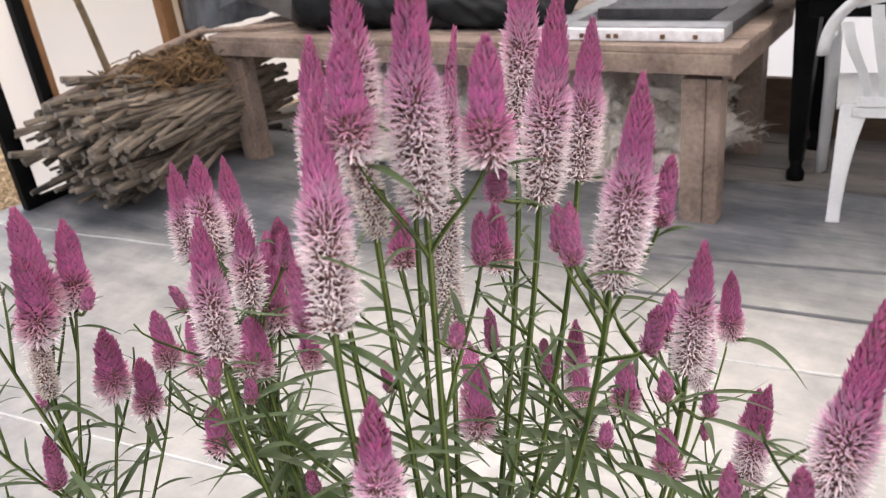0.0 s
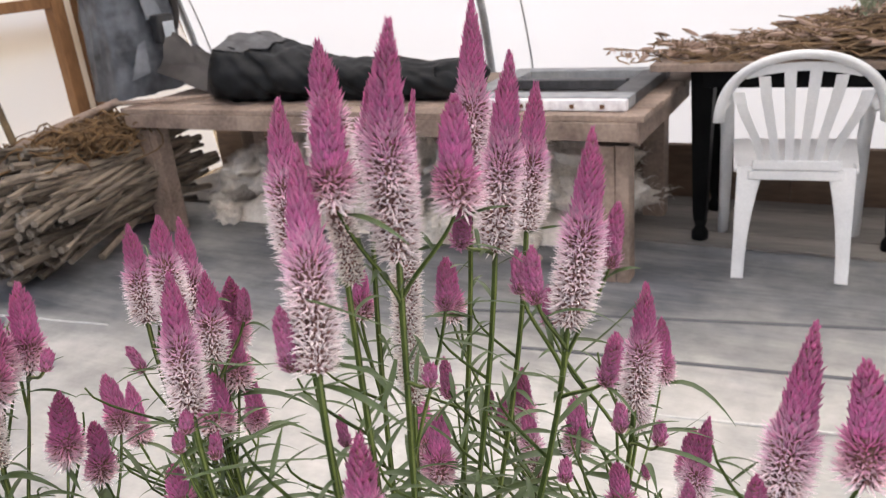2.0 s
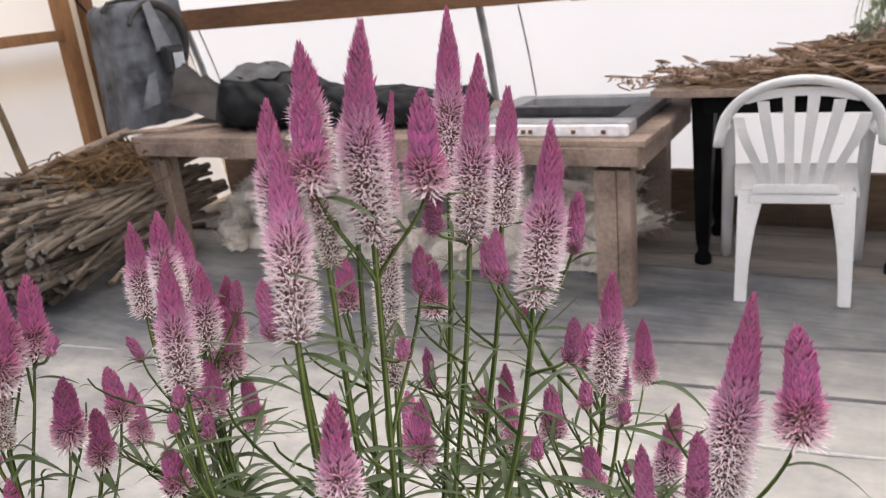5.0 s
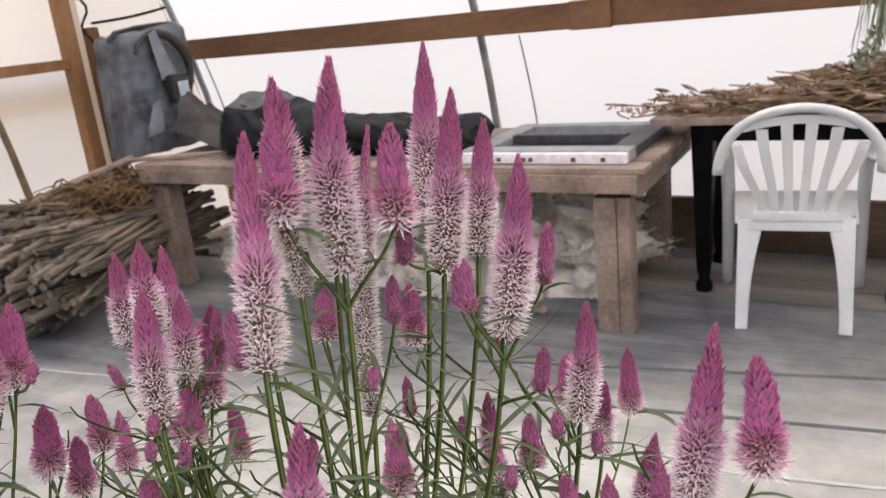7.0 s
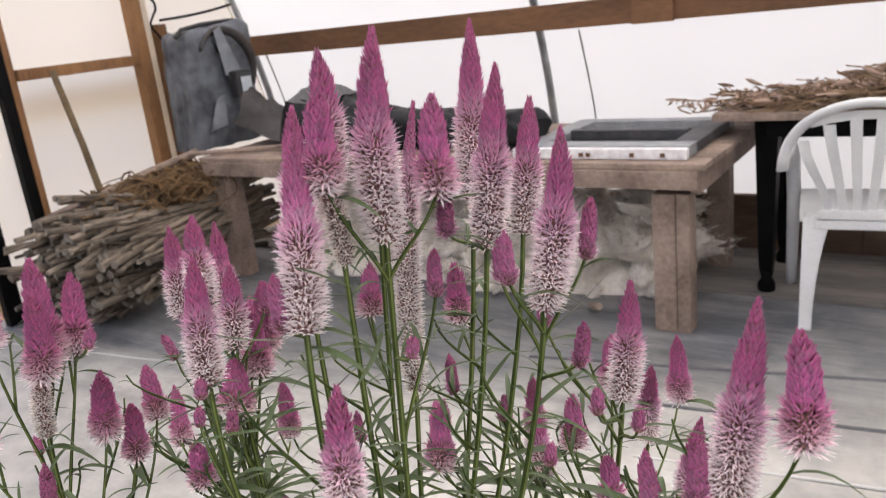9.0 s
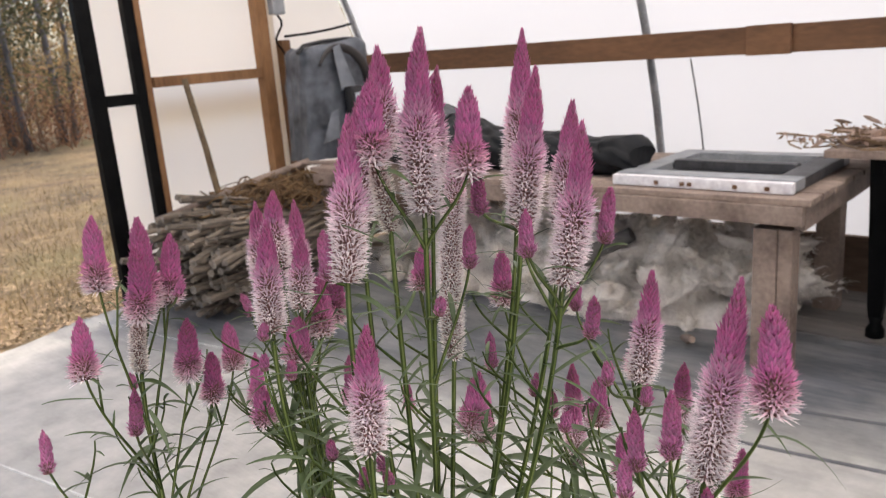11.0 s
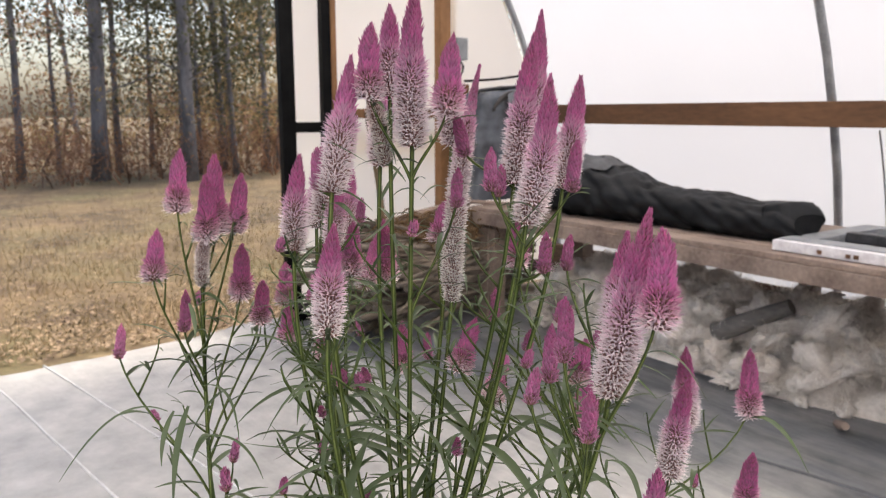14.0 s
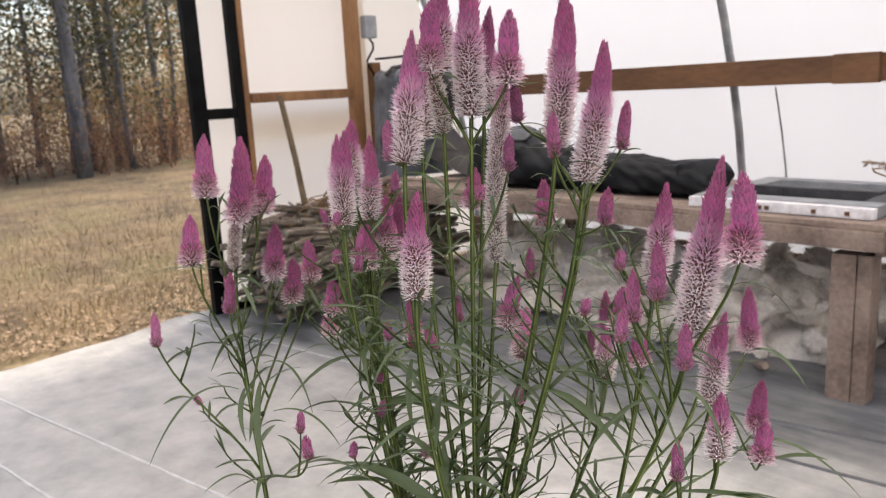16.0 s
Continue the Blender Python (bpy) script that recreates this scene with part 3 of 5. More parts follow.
# ---- workbench ----
def workbench():
    t = thing("workbench", (-2.0, 3.5, 0), "long weathered timber workbench with a deep front apron", "table")
    for k in range(7):
        y0 = 2.995 + k * 0.135
        board(t, "top_plank", (-3.36, y0, 0.665), (-0.62 + 0.004 * (k % 3), y0 + 0.131, 0.69 + 0.002 * (k % 2)), GREY_TIMBER)
    board(t, "front_apron", (-3.33, 2.985, 0.592), (-0.645, 3.022, 0.664), GREY_TIMBER)
    board(t, "end_apron", (-0.682, 3.024, 0.57), (-0.645, 3.90, 0.664), GREY_TIMBER)
    board(t, "back_apron", (-3.33, 3.902, 0.57), (-0.645, 3.938, 0.664), GREY_TIMBER)
    for x in (-0.83, -3.32):
        board(t, "leg", (x, 3.024, 0.0), (x + 0.088, 3.10, 0.567), GREY_TIMBER)
        board(t, "leg", (x + 0.09, 3.03, 0.0), (x + 0.142, 3.12, 0.567), GREY_TIMBER)
        board(t, "leg", (x, 3.80, 0.0), (x + 0.1, 3.90, 0.567), GREY_TIMBER)
    board(t, "leg", (-2.72, 3.82, 0.0), (-2.64, 3.90, 0.567), GREY_TIMBER)
    board(t, "leg", (-1.75, 3.82, 0.0), (-1.67, 3.90, 0.567), GREY_TIMBER)
    return t


workbench()
lath = thing("pale_stick", (-3.2, 3.06, 0.692), "pale split stick lying on the workbench corner", "stick")
part("stick", Mesh().tube([(-3.42, 3.0, 0.712), (-3.1, 3.12, 0.712), (-2.9, 3.22, 0.714)], [0.012, 0.014, 0.010], 7), GREY_TIMBER, lath)


def seedling_frame():
    t = thing("screen_frame", (-1.05, 3.4, 0.69), "black slatted frame with a scuffed white front edge", "frame")
    z0, z1 = 0.693, 0.735
    board(t, "front_edge", (-1.43, 3.05, z0), (-0.70, 3.085, z1), TRAY_WHITE, 0.004, "scuffed white front edge")
    board(t, "front_bar", (-1.43, 3.087, z0), (-0.70, 3.19, z1 + 0.004), TRAY_GREY)
    board(t, "back_bar", (-1.43, 3.70, z0), (-0.70, 3.78, z1), TRAY_GREY)
    board(t, "side_bar", (-1.43, 3.192, z0), (-1.33, 3.698, z1), TRAY_GREY)
    board(t, "side_bar", (-0.80, 3.192, z0), (-0.70, 3.698, z1), TRAY_BLACK)
    board(t, "mid_bar", (-1.328, 3.42, z0 + 0.01), (-0.802, 3.47, z1 + 0.008), TRAY_BLACK)
    board(t, "panel", (-1.328, 3.192, z0), (-0.802, 3.698, z0 + 0.008), TRAY_BLACK)
    for x in (-1.24, -1.13, -1.10, -0.92, -0.80):
        board(t, "scuff", (x, 3.046, z0 + 0.01), (x + 0.018, 3.049, z0 + 0.026), TIMBER, 0.0, "dark scuff mark")
    return t


seedling_frame()


def lumpy_roll():
    """A bundle of dark fabric lying along the bench."""
    t = thing("fabric_roll", (-2.1, 3.35, 0.69), "bulky roll of black landscape fabric lying on the bench", "fabric roll")
    rows = []
    n = 110
    for i in range(n + 1):
        u = i / n
        x = -2.95 + u * 1.53
        r = (0.155 - 0.062 * u + 0.034 * math.exp(-((u - 0.17) / 0.11) ** 2) + 0.012 * math.sin(u * 7) + 0.006 * math.sin(u * 19 + 1)) * min(1, (1 - u) * 14 + 0.45) ** 0.5 * min(1, u * 5 + 0.35)
        row = []
        for k in range(49):
            a = 2 * math.pi * k / 48
            p = Vector((x, math.cos(a), math.sin(a)))
            q = r * (1 + 0.06 * noise.noise(Vector((x * 14, math.cos(a) * 3, math.sin(a) * 3))) + 0.14 * noise.noise(Vector((x * 4, math.cos(a) * 1.4, math.sin(a) * 1.4))) + 0.05 * noise.noise(Vector((x * 3, math.cos(a) * 5, math.sin(a) * 5))))
            crease = abs(noise.noise(Vector((x * 9 + 2 * math.sin(a), math.cos(a) * 1.2 + x, 4)))) + 0.6 * abs(noise.noise(Vector((x * 5, math.cos(a) * 6 + x * 4, 9))))
            q *= 1.06 - 0.22 * crease
            zz = 0.692 + r * 0.80 + q * math.copysign(abs(math.sin(a)) ** 0.75, math.sin(a)) * 0.92
            row.append((x + 0.03 * math.sin(a * 2) * (u > 0.9), 3.30 + q * 1.25 * math.cos(a), max(0.693, zz)))
        rows.append(row)
    m = Mesh().sheet(rows)
    m.add(rows[-1][:-1], [tuple(range(48))])
    m.add(rows[0][:-1], [tuple(range(48))[::-1]])
    part("body", m, TARP, t, smooth=True)
    flap_rows = []
    for i in range(15):
        u = 0.03 + 0.27 * i / 14
        a0, a1 = 0.45, 2.5 - 0.35 * (i / 7 - 1) ** 2
        row = []
        for k in range(13):
            j = (a0 + (a1 - a0) * k / 12) / (2 * math.pi) * 48
            p = Vector(rows[round(u * n)][int(j)]).lerp(Vector(rows[round(u * n)][int(j) + 1]), j - int(j))
            row.append(p + Vector((0, -0.004, 0.008 + 0.010 * noise.noise(p * 7))))
        flap_rows.append(row)
    part("loose_flap", Mesh().sheet(flap_rows), FLAP, t, "dull grey flap folded over the thick end", smooth=True)
    return t


lumpy_roll()


def covered_fan():
    """A wall fan wrapped in grey sheet, standing at the bench's end."""
    t = thing("wrapped_fan", (-3.45, 3.62, 0.69), "upright box fan wrapped in dull grey plastic on the bench", "fan")
    rows = []
    n, h = 72, 36
    for j in range(h + 1):
        v = j / h
        z = 0.692 + 0.69 * v
        row = []
        for k in range(n + 1):
            a = 2 * math.pi * k / n
            c, s = math.cos(a), math.sin(a)
            w = (abs(c) ** 9 + abs(s) ** 9) ** (-1 / 9)
            tuck = max(0.0, v - 0.93) / 0.07
            sx, sy = 0.12 * (1 - 0.35 * tuck ** 2), 0.255 * (1 - 0.16 * tuck ** 2)
            f = 1 + 0.035 * noise.noise(Vector((c * 3, s * 3, z * 4))) + 0.02 * noise.noise(Vector((c * 9, s * 9, z * 11)))
            fold = 0.014 * noise.noise(Vector((s * 5 + z * 2, z * 7, 3))) + (0.004 * math.sin(z * 120) if abs(s) < 0.75 and 0.12 < v < 0.85 else 0)
            row.append((-3.63 + sx * c * w * f + fold, 3.405 + sy * s * w * f + 0.04 * v, z + 0.012 * noise.noise(Vector((c * 4, s * 4, 7))) + 0.03 * v * s))
        rows.append(row)
    m = Mesh().sheet(rows)
    m.add(rows[-1][:-1], [tuple(range(n))])
    part("cover", m, GREY_SHEET, t, smooth=True)
    rim = [(-3.57, y, z) for y, z in ((3.17, 1.33), (3.22, 1.372), (3.38, 1.392), (3.56, 1.40), (3.66, 1.395), (3.71, 1.34), (3.715, 1.15))]
    part("rim", Mesh().tube([Vector(q) for q in rim], 0.012, 7), DARK_BOX, t, "black rubber rim")
    # highlights on the creased plastic, laid on as paler strips
    for y0, z0, y1, z1, w in ((3.40, 1.36, 3.47, 1.10, 0.045), (3.34, 0.98, 3.29, 0.80, 0.05)):
        strip = [[(-3.482 + 0.004 * math.sin(3 * q), y0 + (y1 - y0) * q / 6 + e * w * (0.6 + 0.13 * q), z0 + (z1 - z0) * q / 6 + 0.01 * e) for e in (-1, -0.3, 0.3, 1)] for q in range(7)]
        part("sheet_highlight", Mesh().sheet(strip), FOLD_HIGHLIGHT, t, "highlight on a crease of the plastic, put into a paler strip", smooth=True)
    ring = [(-3.505 + 0.012 * math.sin(a * 3), 3.44 + 0.215 * math.cos(a), 1.10 + 0.25 * math.sin(a)) for a in np.linspace(-0.35, 2.5, 22)]
    part("fan_ring", Mesh().tube(ring, [0.012 + 0.020 * math.sin(math.pi * i / 21) for i in range(22)], 8, flat=0.7), BROWN_SHEET, t, "dark ring of the fan housing showing through the plastic", smooth=True)
    b = board(t, "motor_box", (-3.485, 3.425, 0.955), (-3.41, 3.545, 1.115), DARK_BOX, 0.02, "black motor box with a pale face")
    part("face", Mesh().box(np.array((-3.408, 3.45, 0.985)), np.array((-3.402, 3.525, 1.075)), 0.002), PALE_GLASS, b, "pale square face")
    grid = []
    for i in range(17):
        u = i / 16
        grid.append([(-3.42 + 0.80 * u, 3.72 - 0.40 * k / 8 + 0.02 * math.sin(5 * u + k), 0.70 + (0.24 * (1 - u) ** 2.2 + 0.04) * math.sin(math.pi * (0.12 + 0.76 * k / 8)) * (1 + 0.25 * math.sin(9 * u + 1.7 * k)) + 0.02 * noise.noise(Vector((u * 6, k * 0.7, 1)))) for k in range(9)])
    part("trailing_sheet", Mesh().sheet(grid), BROWN_SHEET, t, "dull brown-grey sheet trailing down to the bench", smooth=True)
    return t


covered_fan()


# ---- drying table and chair ----
def drying_table():
    t = thing("drying_table", (0.2, 3.75, 0), "table with a brown board top on thick black legs", "table")
    board(t, "top", (-0.70, 3.40, 0.775), (1.35, 4.00, 0.805), GREY_TIMBER)
    for x, y in ((-0.56, 3.52), (0.18, 3.56), (-0.56, 3.92), (1.2, 3.52), (1.2, 3.92)):
        leg = part("leg", Mesh().tube([(x + 0.045, y + 0.045, z) for z in (0.10, 0.14, 0.45, 0.774)], [0.034, 0.040, 0.052, 0.066], 4), BLACK_STEEL, t, "thick black leg")
        part("foot", Mesh().tube([(x + 0.045, y + 0.045, z) for z in (0.0, 0.012, 0.045, 0.07, 0.102)], [0.02, 0.036, 0.036, 0.022, 0.03], 12), BLACK_STEEL, leg, smooth=True)
    board(t, "skirt", (-0.50, 3.46, 0.70), (1.2, 3.485, 0.773), BLACK_STEEL)
    return t


drying_table()


def stem_pile():
    t = thing("dried_flower_pile", (-0.1, 3.7, 0.805), "heap of dried brown flower stems on the table", "dried flowers")
    m, fl_m = Mesh(), Mesh()
    for i in range(1400):
        u = rng.gauss(0.16, 0.36)
        lift = 0.21 * math.exp(-((u - 0.25) / 0.42) ** 2) * (0.75 + 0.5 * noise.noise(Vector((u * 5, 0, 2))))
        c = Vector((u, rng.uniform(3.43, 3.97), 0.812 + rng.random() * lift))
        a = rng.gauss(0, 0.75)
        ln = rng.uniform(0.05, 0.17) if i % 30 else rng.uniform(0.18, 0.30)
        d = Vector((math.cos(a), math.sin(a) * 0.6, rng.gauss(0, 0.16))) * ln
        p0, p3 = c - d, c + d
        for p in (p0, p3):
            p.z = max(p.z, 0.810)
            p.x = max(p.x, -0.78)
        pts = bezier(p0, c - d * 0.3 + jitter(0.05), c + d * 0.3 + jitter(0.05), p3, 4)
        for p in pts:
            p.z = max(p.z, 0.809)
        m.tube(pts, [0.0035, 0.004, 0.004, 0.003, 0.002], 4)
        if i % 3 == 0:
            q = rng.choice((p0, p3)) + jitter(0.02)
            q.z = max(q.z, 0.82)
            w = rng.uniform(0.010, 0.022)
            fl_m.tube([q - d.normalized() * w * 2.4, q - d.normalized() * w, q + d.normalized() * w, q + d.normalized() * w * 2.2], [0.002, w * 0.55, w * 0.5, 0.001], 6)
    husk = Mesh()
    for i in range(230):
        u = rng.gauss(0.18, 0.36)
        hgt = 0.16 * math.exp(-((u - 0.25) / 0.42) ** 2)
        leaf_cloud(husk, (u, rng.uniform(3.46, 3.92), 0.835 + rng.random() * hgt), (0.07, 0.05, 0.022), 34, 0.014, rng)
    tagged(part("dry_leaf", husk, DRY_FLOWER, t, "curled dry brown leaves"), kind="stuff")
    tagged(part("stem", m, TWIG, t), kind="stuff")
    tagged(part("seed_head", fl_m, DRY_FLOWER, t, "dried tan seed heads"), kind="stuff")
    return t


stem_pile()


def hanging_bunch():
    t = thing("hanging_bunch", (0.25, 3.55, 1.3), "bunch of dry grey-green stems and leaves hanging from the rail", "dried flowers")
    m = Mesh()
    for i in range(90):
        top = Vector((0.14 + rng.gauss(0, 0.012), 3.6 + rng.gauss(0, 0.012), 1.62))
        end = Vector((0.14 + rng.gauss(0, 0.06), 3.6 + rng.gauss(0, 0.06), rng.uniform(0.90, 1.2)))
        m.tube(bezier(top, top.lerp(end, 0.4) + jitter(0.02), top.lerp(end, 0.7) + jitter(0.04), end, 5), [0.003, 0.003, 0.003, 0.003, 0.0025, 0.001], 4)
    leaves = Mesh()
    for i in range(16):
        leaf_cloud(leaves, (0.14 + rng.gauss(0, 0.05), 3.6 + rng.gauss(0, 0.04), rng.uniform(0.95, 1.3)), (0.03, 0.03, 0.06), 26, 0.022, rng)
    part("leaf", leaves, HERB, t)
    tagged(part("stem", m, HERB, t), kind="stuff")
    part("cord", Mesh().tube([(0.14, 3.6, 1.60), (0.14, 3.62, 2.2), (0.14, 3.45, 2.41)], 0.004, 5), TWIG, t)
    return t


hanging_bunch()


def plastic_chair():
    """A one-piece stacking chair, its back to the open floor; built about the origin with its rear legs at y = 0."""
    t = thing("plastic_chair", (0, 0, 0), "white moulded plastic armchair with a fan-slatted back", "chair")
    seat = []
    for j in range(9):
        v = j / 8
        seat.append([(-(0.215 + 0.02 * v) + (0.43 + 0.04 * v) * k / 10, 0.06 + 0.42 * v, 0.425 + 0.015 * v - 0.02 * math.sin(math.pi * k / 10) * math.sin(math.pi * v)) for k in range(11)])
    m = Mesh().sheet(seat)
    m.sheet([[(p[0], p[1], p[2] - 0.008) for p in r] for r in seat])
    part("seat", m, WHITE_PLASTIC, t, smooth=True)
    board(t, "seat_apron", (-0.165, 0.045, 0.392), (0.165, 0.06, 0.430), WHITE_PLASTIC, 0.006)
    board(t, "seat_apron", (-0.22, 0.475, 0.385), (0.22, 0.49, 0.44), WHITE_PLASTIC, 0.006)
    for s in (-1, 1):
        # rear leg, a folded channel that flares outwards to the floor
        for a, b in (((0.0, 0.0), (0.055, 0.0)), ((0.0, 0.0), (0.0, 0.05))):
            grid = []
            for j in range(9):
                v = j / 8
                x = s * (0.207 - 0.004 * v)
                y = 0.0 + 0.055 * v
                w = 0.72 + 0.95 * v ** 2.2
                grid.append([(x - s * (a[0] + (b[0] - a[0]) * q) * w, y + (a[1] + (b[1] - a[1]) * q) * w, 0.44 * v) for q in (0, 0.5, 1)])
            inner = [[(p[0] - s * 0.006, p[1] + 0.006, p[2]) for p in r] for r in grid]
            part("rear_leg", Mesh().sheet(grid).sheet(inner), WHITE_PLASTIC, t, smooth=False)
        part("corner_bracket", Mesh().add([(s * 0.165, 0.05, 0.394), (s * 0.118, 0.05, 0.394), (s * 0.150, 0.05, 0.362), (s * 0.165, 0.056, 0.394), (s * 0.118, 0.056, 0.394), (s * 0.150, 0.056, 0.362)], [(0, 1, 2), (5, 4, 3), (0, 3, 4, 1), (1, 4, 5, 2), (2, 5, 3, 0)]), WHITE_PLASTIC, t)
        part("rear_foot", Mesh().box(np.array((s * 0.205, 0.0, 0.0)), np.array((s * 0.165, 0.035, 0.012)), 0.003), WHITE_PLASTIC, t)
        # front leg runs up into the arm
        part("front_leg", Mesh().tube([(s * 0.265, 0.50, 0.0), (s * 0.262, 0.48, 0.2), (s * 0.258, 0.45, 0.42), (s * 0.262, 0.40, 0.60), (s * 0.264, 0.33, 0.645)], [0.026, 0.030, 0.034, 0.034, 0.03], 8, flat=0.6), WHITE_PLASTIC, t, smooth=True)
        part("arm", Mesh().tube(bezier(Vector((s * 0.264, 0.37, 0.648)), Vector((s * 0.268, 0.20, 0.655)), Vector((s * 0.268, 0.06, 0.655)), Vector((s * 0.252, -0.01, 0.69)), 8), 0.026, 8, flat=0.5), WHITE_PLASTIC, t, smooth=True)
    # arched top of the back, then fanned slats from it down to the seat
    arch = []
    for i in range(25):
        a = math.pi * (0.02 + 0.96 * i / 24)
        arch.append(Vector((-0.272 * math.cos(a), -0.02 - 0.055 * math.sin(a), 0.60 + 0.275 * math.sin(a) ** 0.75)))
    part("back_rim", Mesh().tube(arch, [0.026] * 25, 8, flat=0.55), WHITE_PLASTIC, t, smooth=True)
    band = [[(x * (1 - 0.10 * k), -0.052 + 0.004 * k, 0.845 - 0.030 * k - 0.62 * x * x) for x in np.linspace(-0.20, 0.20, 13)] for k in range(2)]
    part("top_band", Mesh().sheet(band).sheet([[(p[0], p[1] + 0.008, p[2]) for p in r] for r in band]), WHITE_PLASTIC, t, smooth=True)
    for i in range(6):
        u = (i - 2.5) / 2.5
        top = Vector((0.205 * u, -0.055, 0.83 - 0.085 * u * u))
        foot = Vector((0.118 * u, 0.045, 0.455))
        pts = bezier(top, top + Vector((-0.02 * u, 0.02, -0.12)), foot + Vector((0.012 * u, -0.02, 0.12)), foot, 8)
        grid = [[p + Vector((q * (0.030 - 0.009 * j / 8), 0, 0)) for q in (-0.66, 0.66)] for j, p in enumerate(pts)]
        back = [[p + Vector((0, 0.008, 0)) for p in r] for r in grid]
        mm = Mesh().sheet(grid).sheet(back)
        for side in (0, 1):
            mm.sheet([[r[side], b[side]] for r, b in zip(grid, back)])
        part("slat", mm, WHITE_PLASTIC, t)
    part("lower_band", Mesh().box(np.array((-0.150, 0.040, 0.432)), np.array((0.150, 0.054, 0.472)), 0.006), WHITE_PLASTIC, t)
    return t


chair = plastic_chair()
chair.matrix_basis = pose(-0.12, 3.21, 0.002, 0, 0, 6)


# ---- brush bundle, vines, plumes ----
def brush_bundle():
    t = thing("stick_bundle", (-3.5, 2.75, 0), "thick bundle of weathered grey sticks with ragged cut ends", "stick bundle")
    kinds = []
    for k in range(10):
        m = Mesh()
        n = 5
        ln = 1.0
        pts = [Vector((0.035 * noise.noise(Vector((k * 1.7, j * 0.6, 0.3))), ln * (j / n - 0.5), 0.035 * noise.noise(Vector((k * 1.7, j * 0.6, 9.3))))) for j in range(n + 1)]
        m.tube(pts, [0.5 * (1 + 0.5 * noise.noise(Vector((k * 3.3, j * 1.3, 4)))) * 0.046 for j in range(n + 1)], 6)
        m.m = [0] * (len(m.f) - 2) + [1, 1]
        kinds.append(m.data("stick", STICK, CUT_END))
    rest = Mesh()
    for i in range(640):
        r, a = 0.30 * math.sqrt(rng.uniform(0.12, 1)), rng.uniform(0, 2 * math.pi)
        x, z = -3.53 + r * math.cos(a), max(0.10, 0.31 + 0.80 * r * math.sin(a))
        ln = rng.uniform(0.8, 1.3)
        y = 2.80 + rng.gauss(0, 0.09)
        w = rng.uniform(0.35, 1.05)
        where = pose(x, y, z, rng.gauss(8, 3.5), rng.uniform(0, 360), rng.gauss(8, 4.5)) @ Matrix.Diagonal((w, ln, w, 1))
        kind = rng.choice(kinds)
        if i < 290:
            ob = part("stick", kind, STICK, t)
            ob.matrix_basis = where
        else:
            rest.add([where @ v.co for v in kind.vertices], [tuple(f.vertices) for f in kind.polygons])
            rest.m[-2:] = [1, 1]
    tagged(part("inner_stick", rest, [STICK, CUT_END], t), kind="stuff")
    for i in range(4):
        y = 2.35 + 0.07 * i
        part("bark_flake", Mesh().box(np.array((-3.62 + 0.05 * i, y, 0.49)), np.array((-3.56 + 0.05 * i, y + 0.07, 0.515)), 0.006), RED_BIT, t, "rusty orange flake of bark")
    return t


brush_bundle()


pole = thing("grey_pole", (-3.7, 2.3, 0.48), "long weathered grey pole lying along the stick bundle", "pole")
part("shaft", Mesh().tube([(-3.76, 2.22, 0.50), (-3.68, 2.48, 0.56), (-3.57, 2.76, 0.635), (-3.44, 3.06, 0.712)], [0.022, 0.026, 0.027, 0.022], 9), GREY_TIMBER, pole, smooth=True)


def vine_tangle(x, y, z, sx, sy, sz, count, seed):
    t = thing("vine_tangle", (x, y, z - sz * 0.5), "loose tangle of thin brown dry vines on the stick bundle", "vines")
    local = random.Random(seed)
    for i in range(count):
        c = Vector((x + local.gauss(0, sx * 0.4), y + local.gauss(0, sy * 0.4), z + local.uniform(-0.5, 0.5) * sz))
        r = local.uniform(0.035, 0.11)
        tilt = Euler((local.gauss(0, 0.5), local.gauss(0, 0.5), local.uniform(0, 6)))
        a0, sweep = local.uniform(0, 6), local.uniform(2, 5.5)
        pts = []
        for k in range(10):
            a = a0 + sweep * k / 9
            p = Vector((r * math.cos(a), r * 1.5 * math.sin(a), 0.02 * math.sin(3 * a)))
            p.rotate(tilt)
            pts.append(c + p)
        part("vine", Mesh().tube(pts, local.uniform(0.003, 0.006), 4), VINE, t)
    return t


vine_tangle(-3.45, 2.82, 0.555, 0.20, 0.36, 0.09, 300, 3)


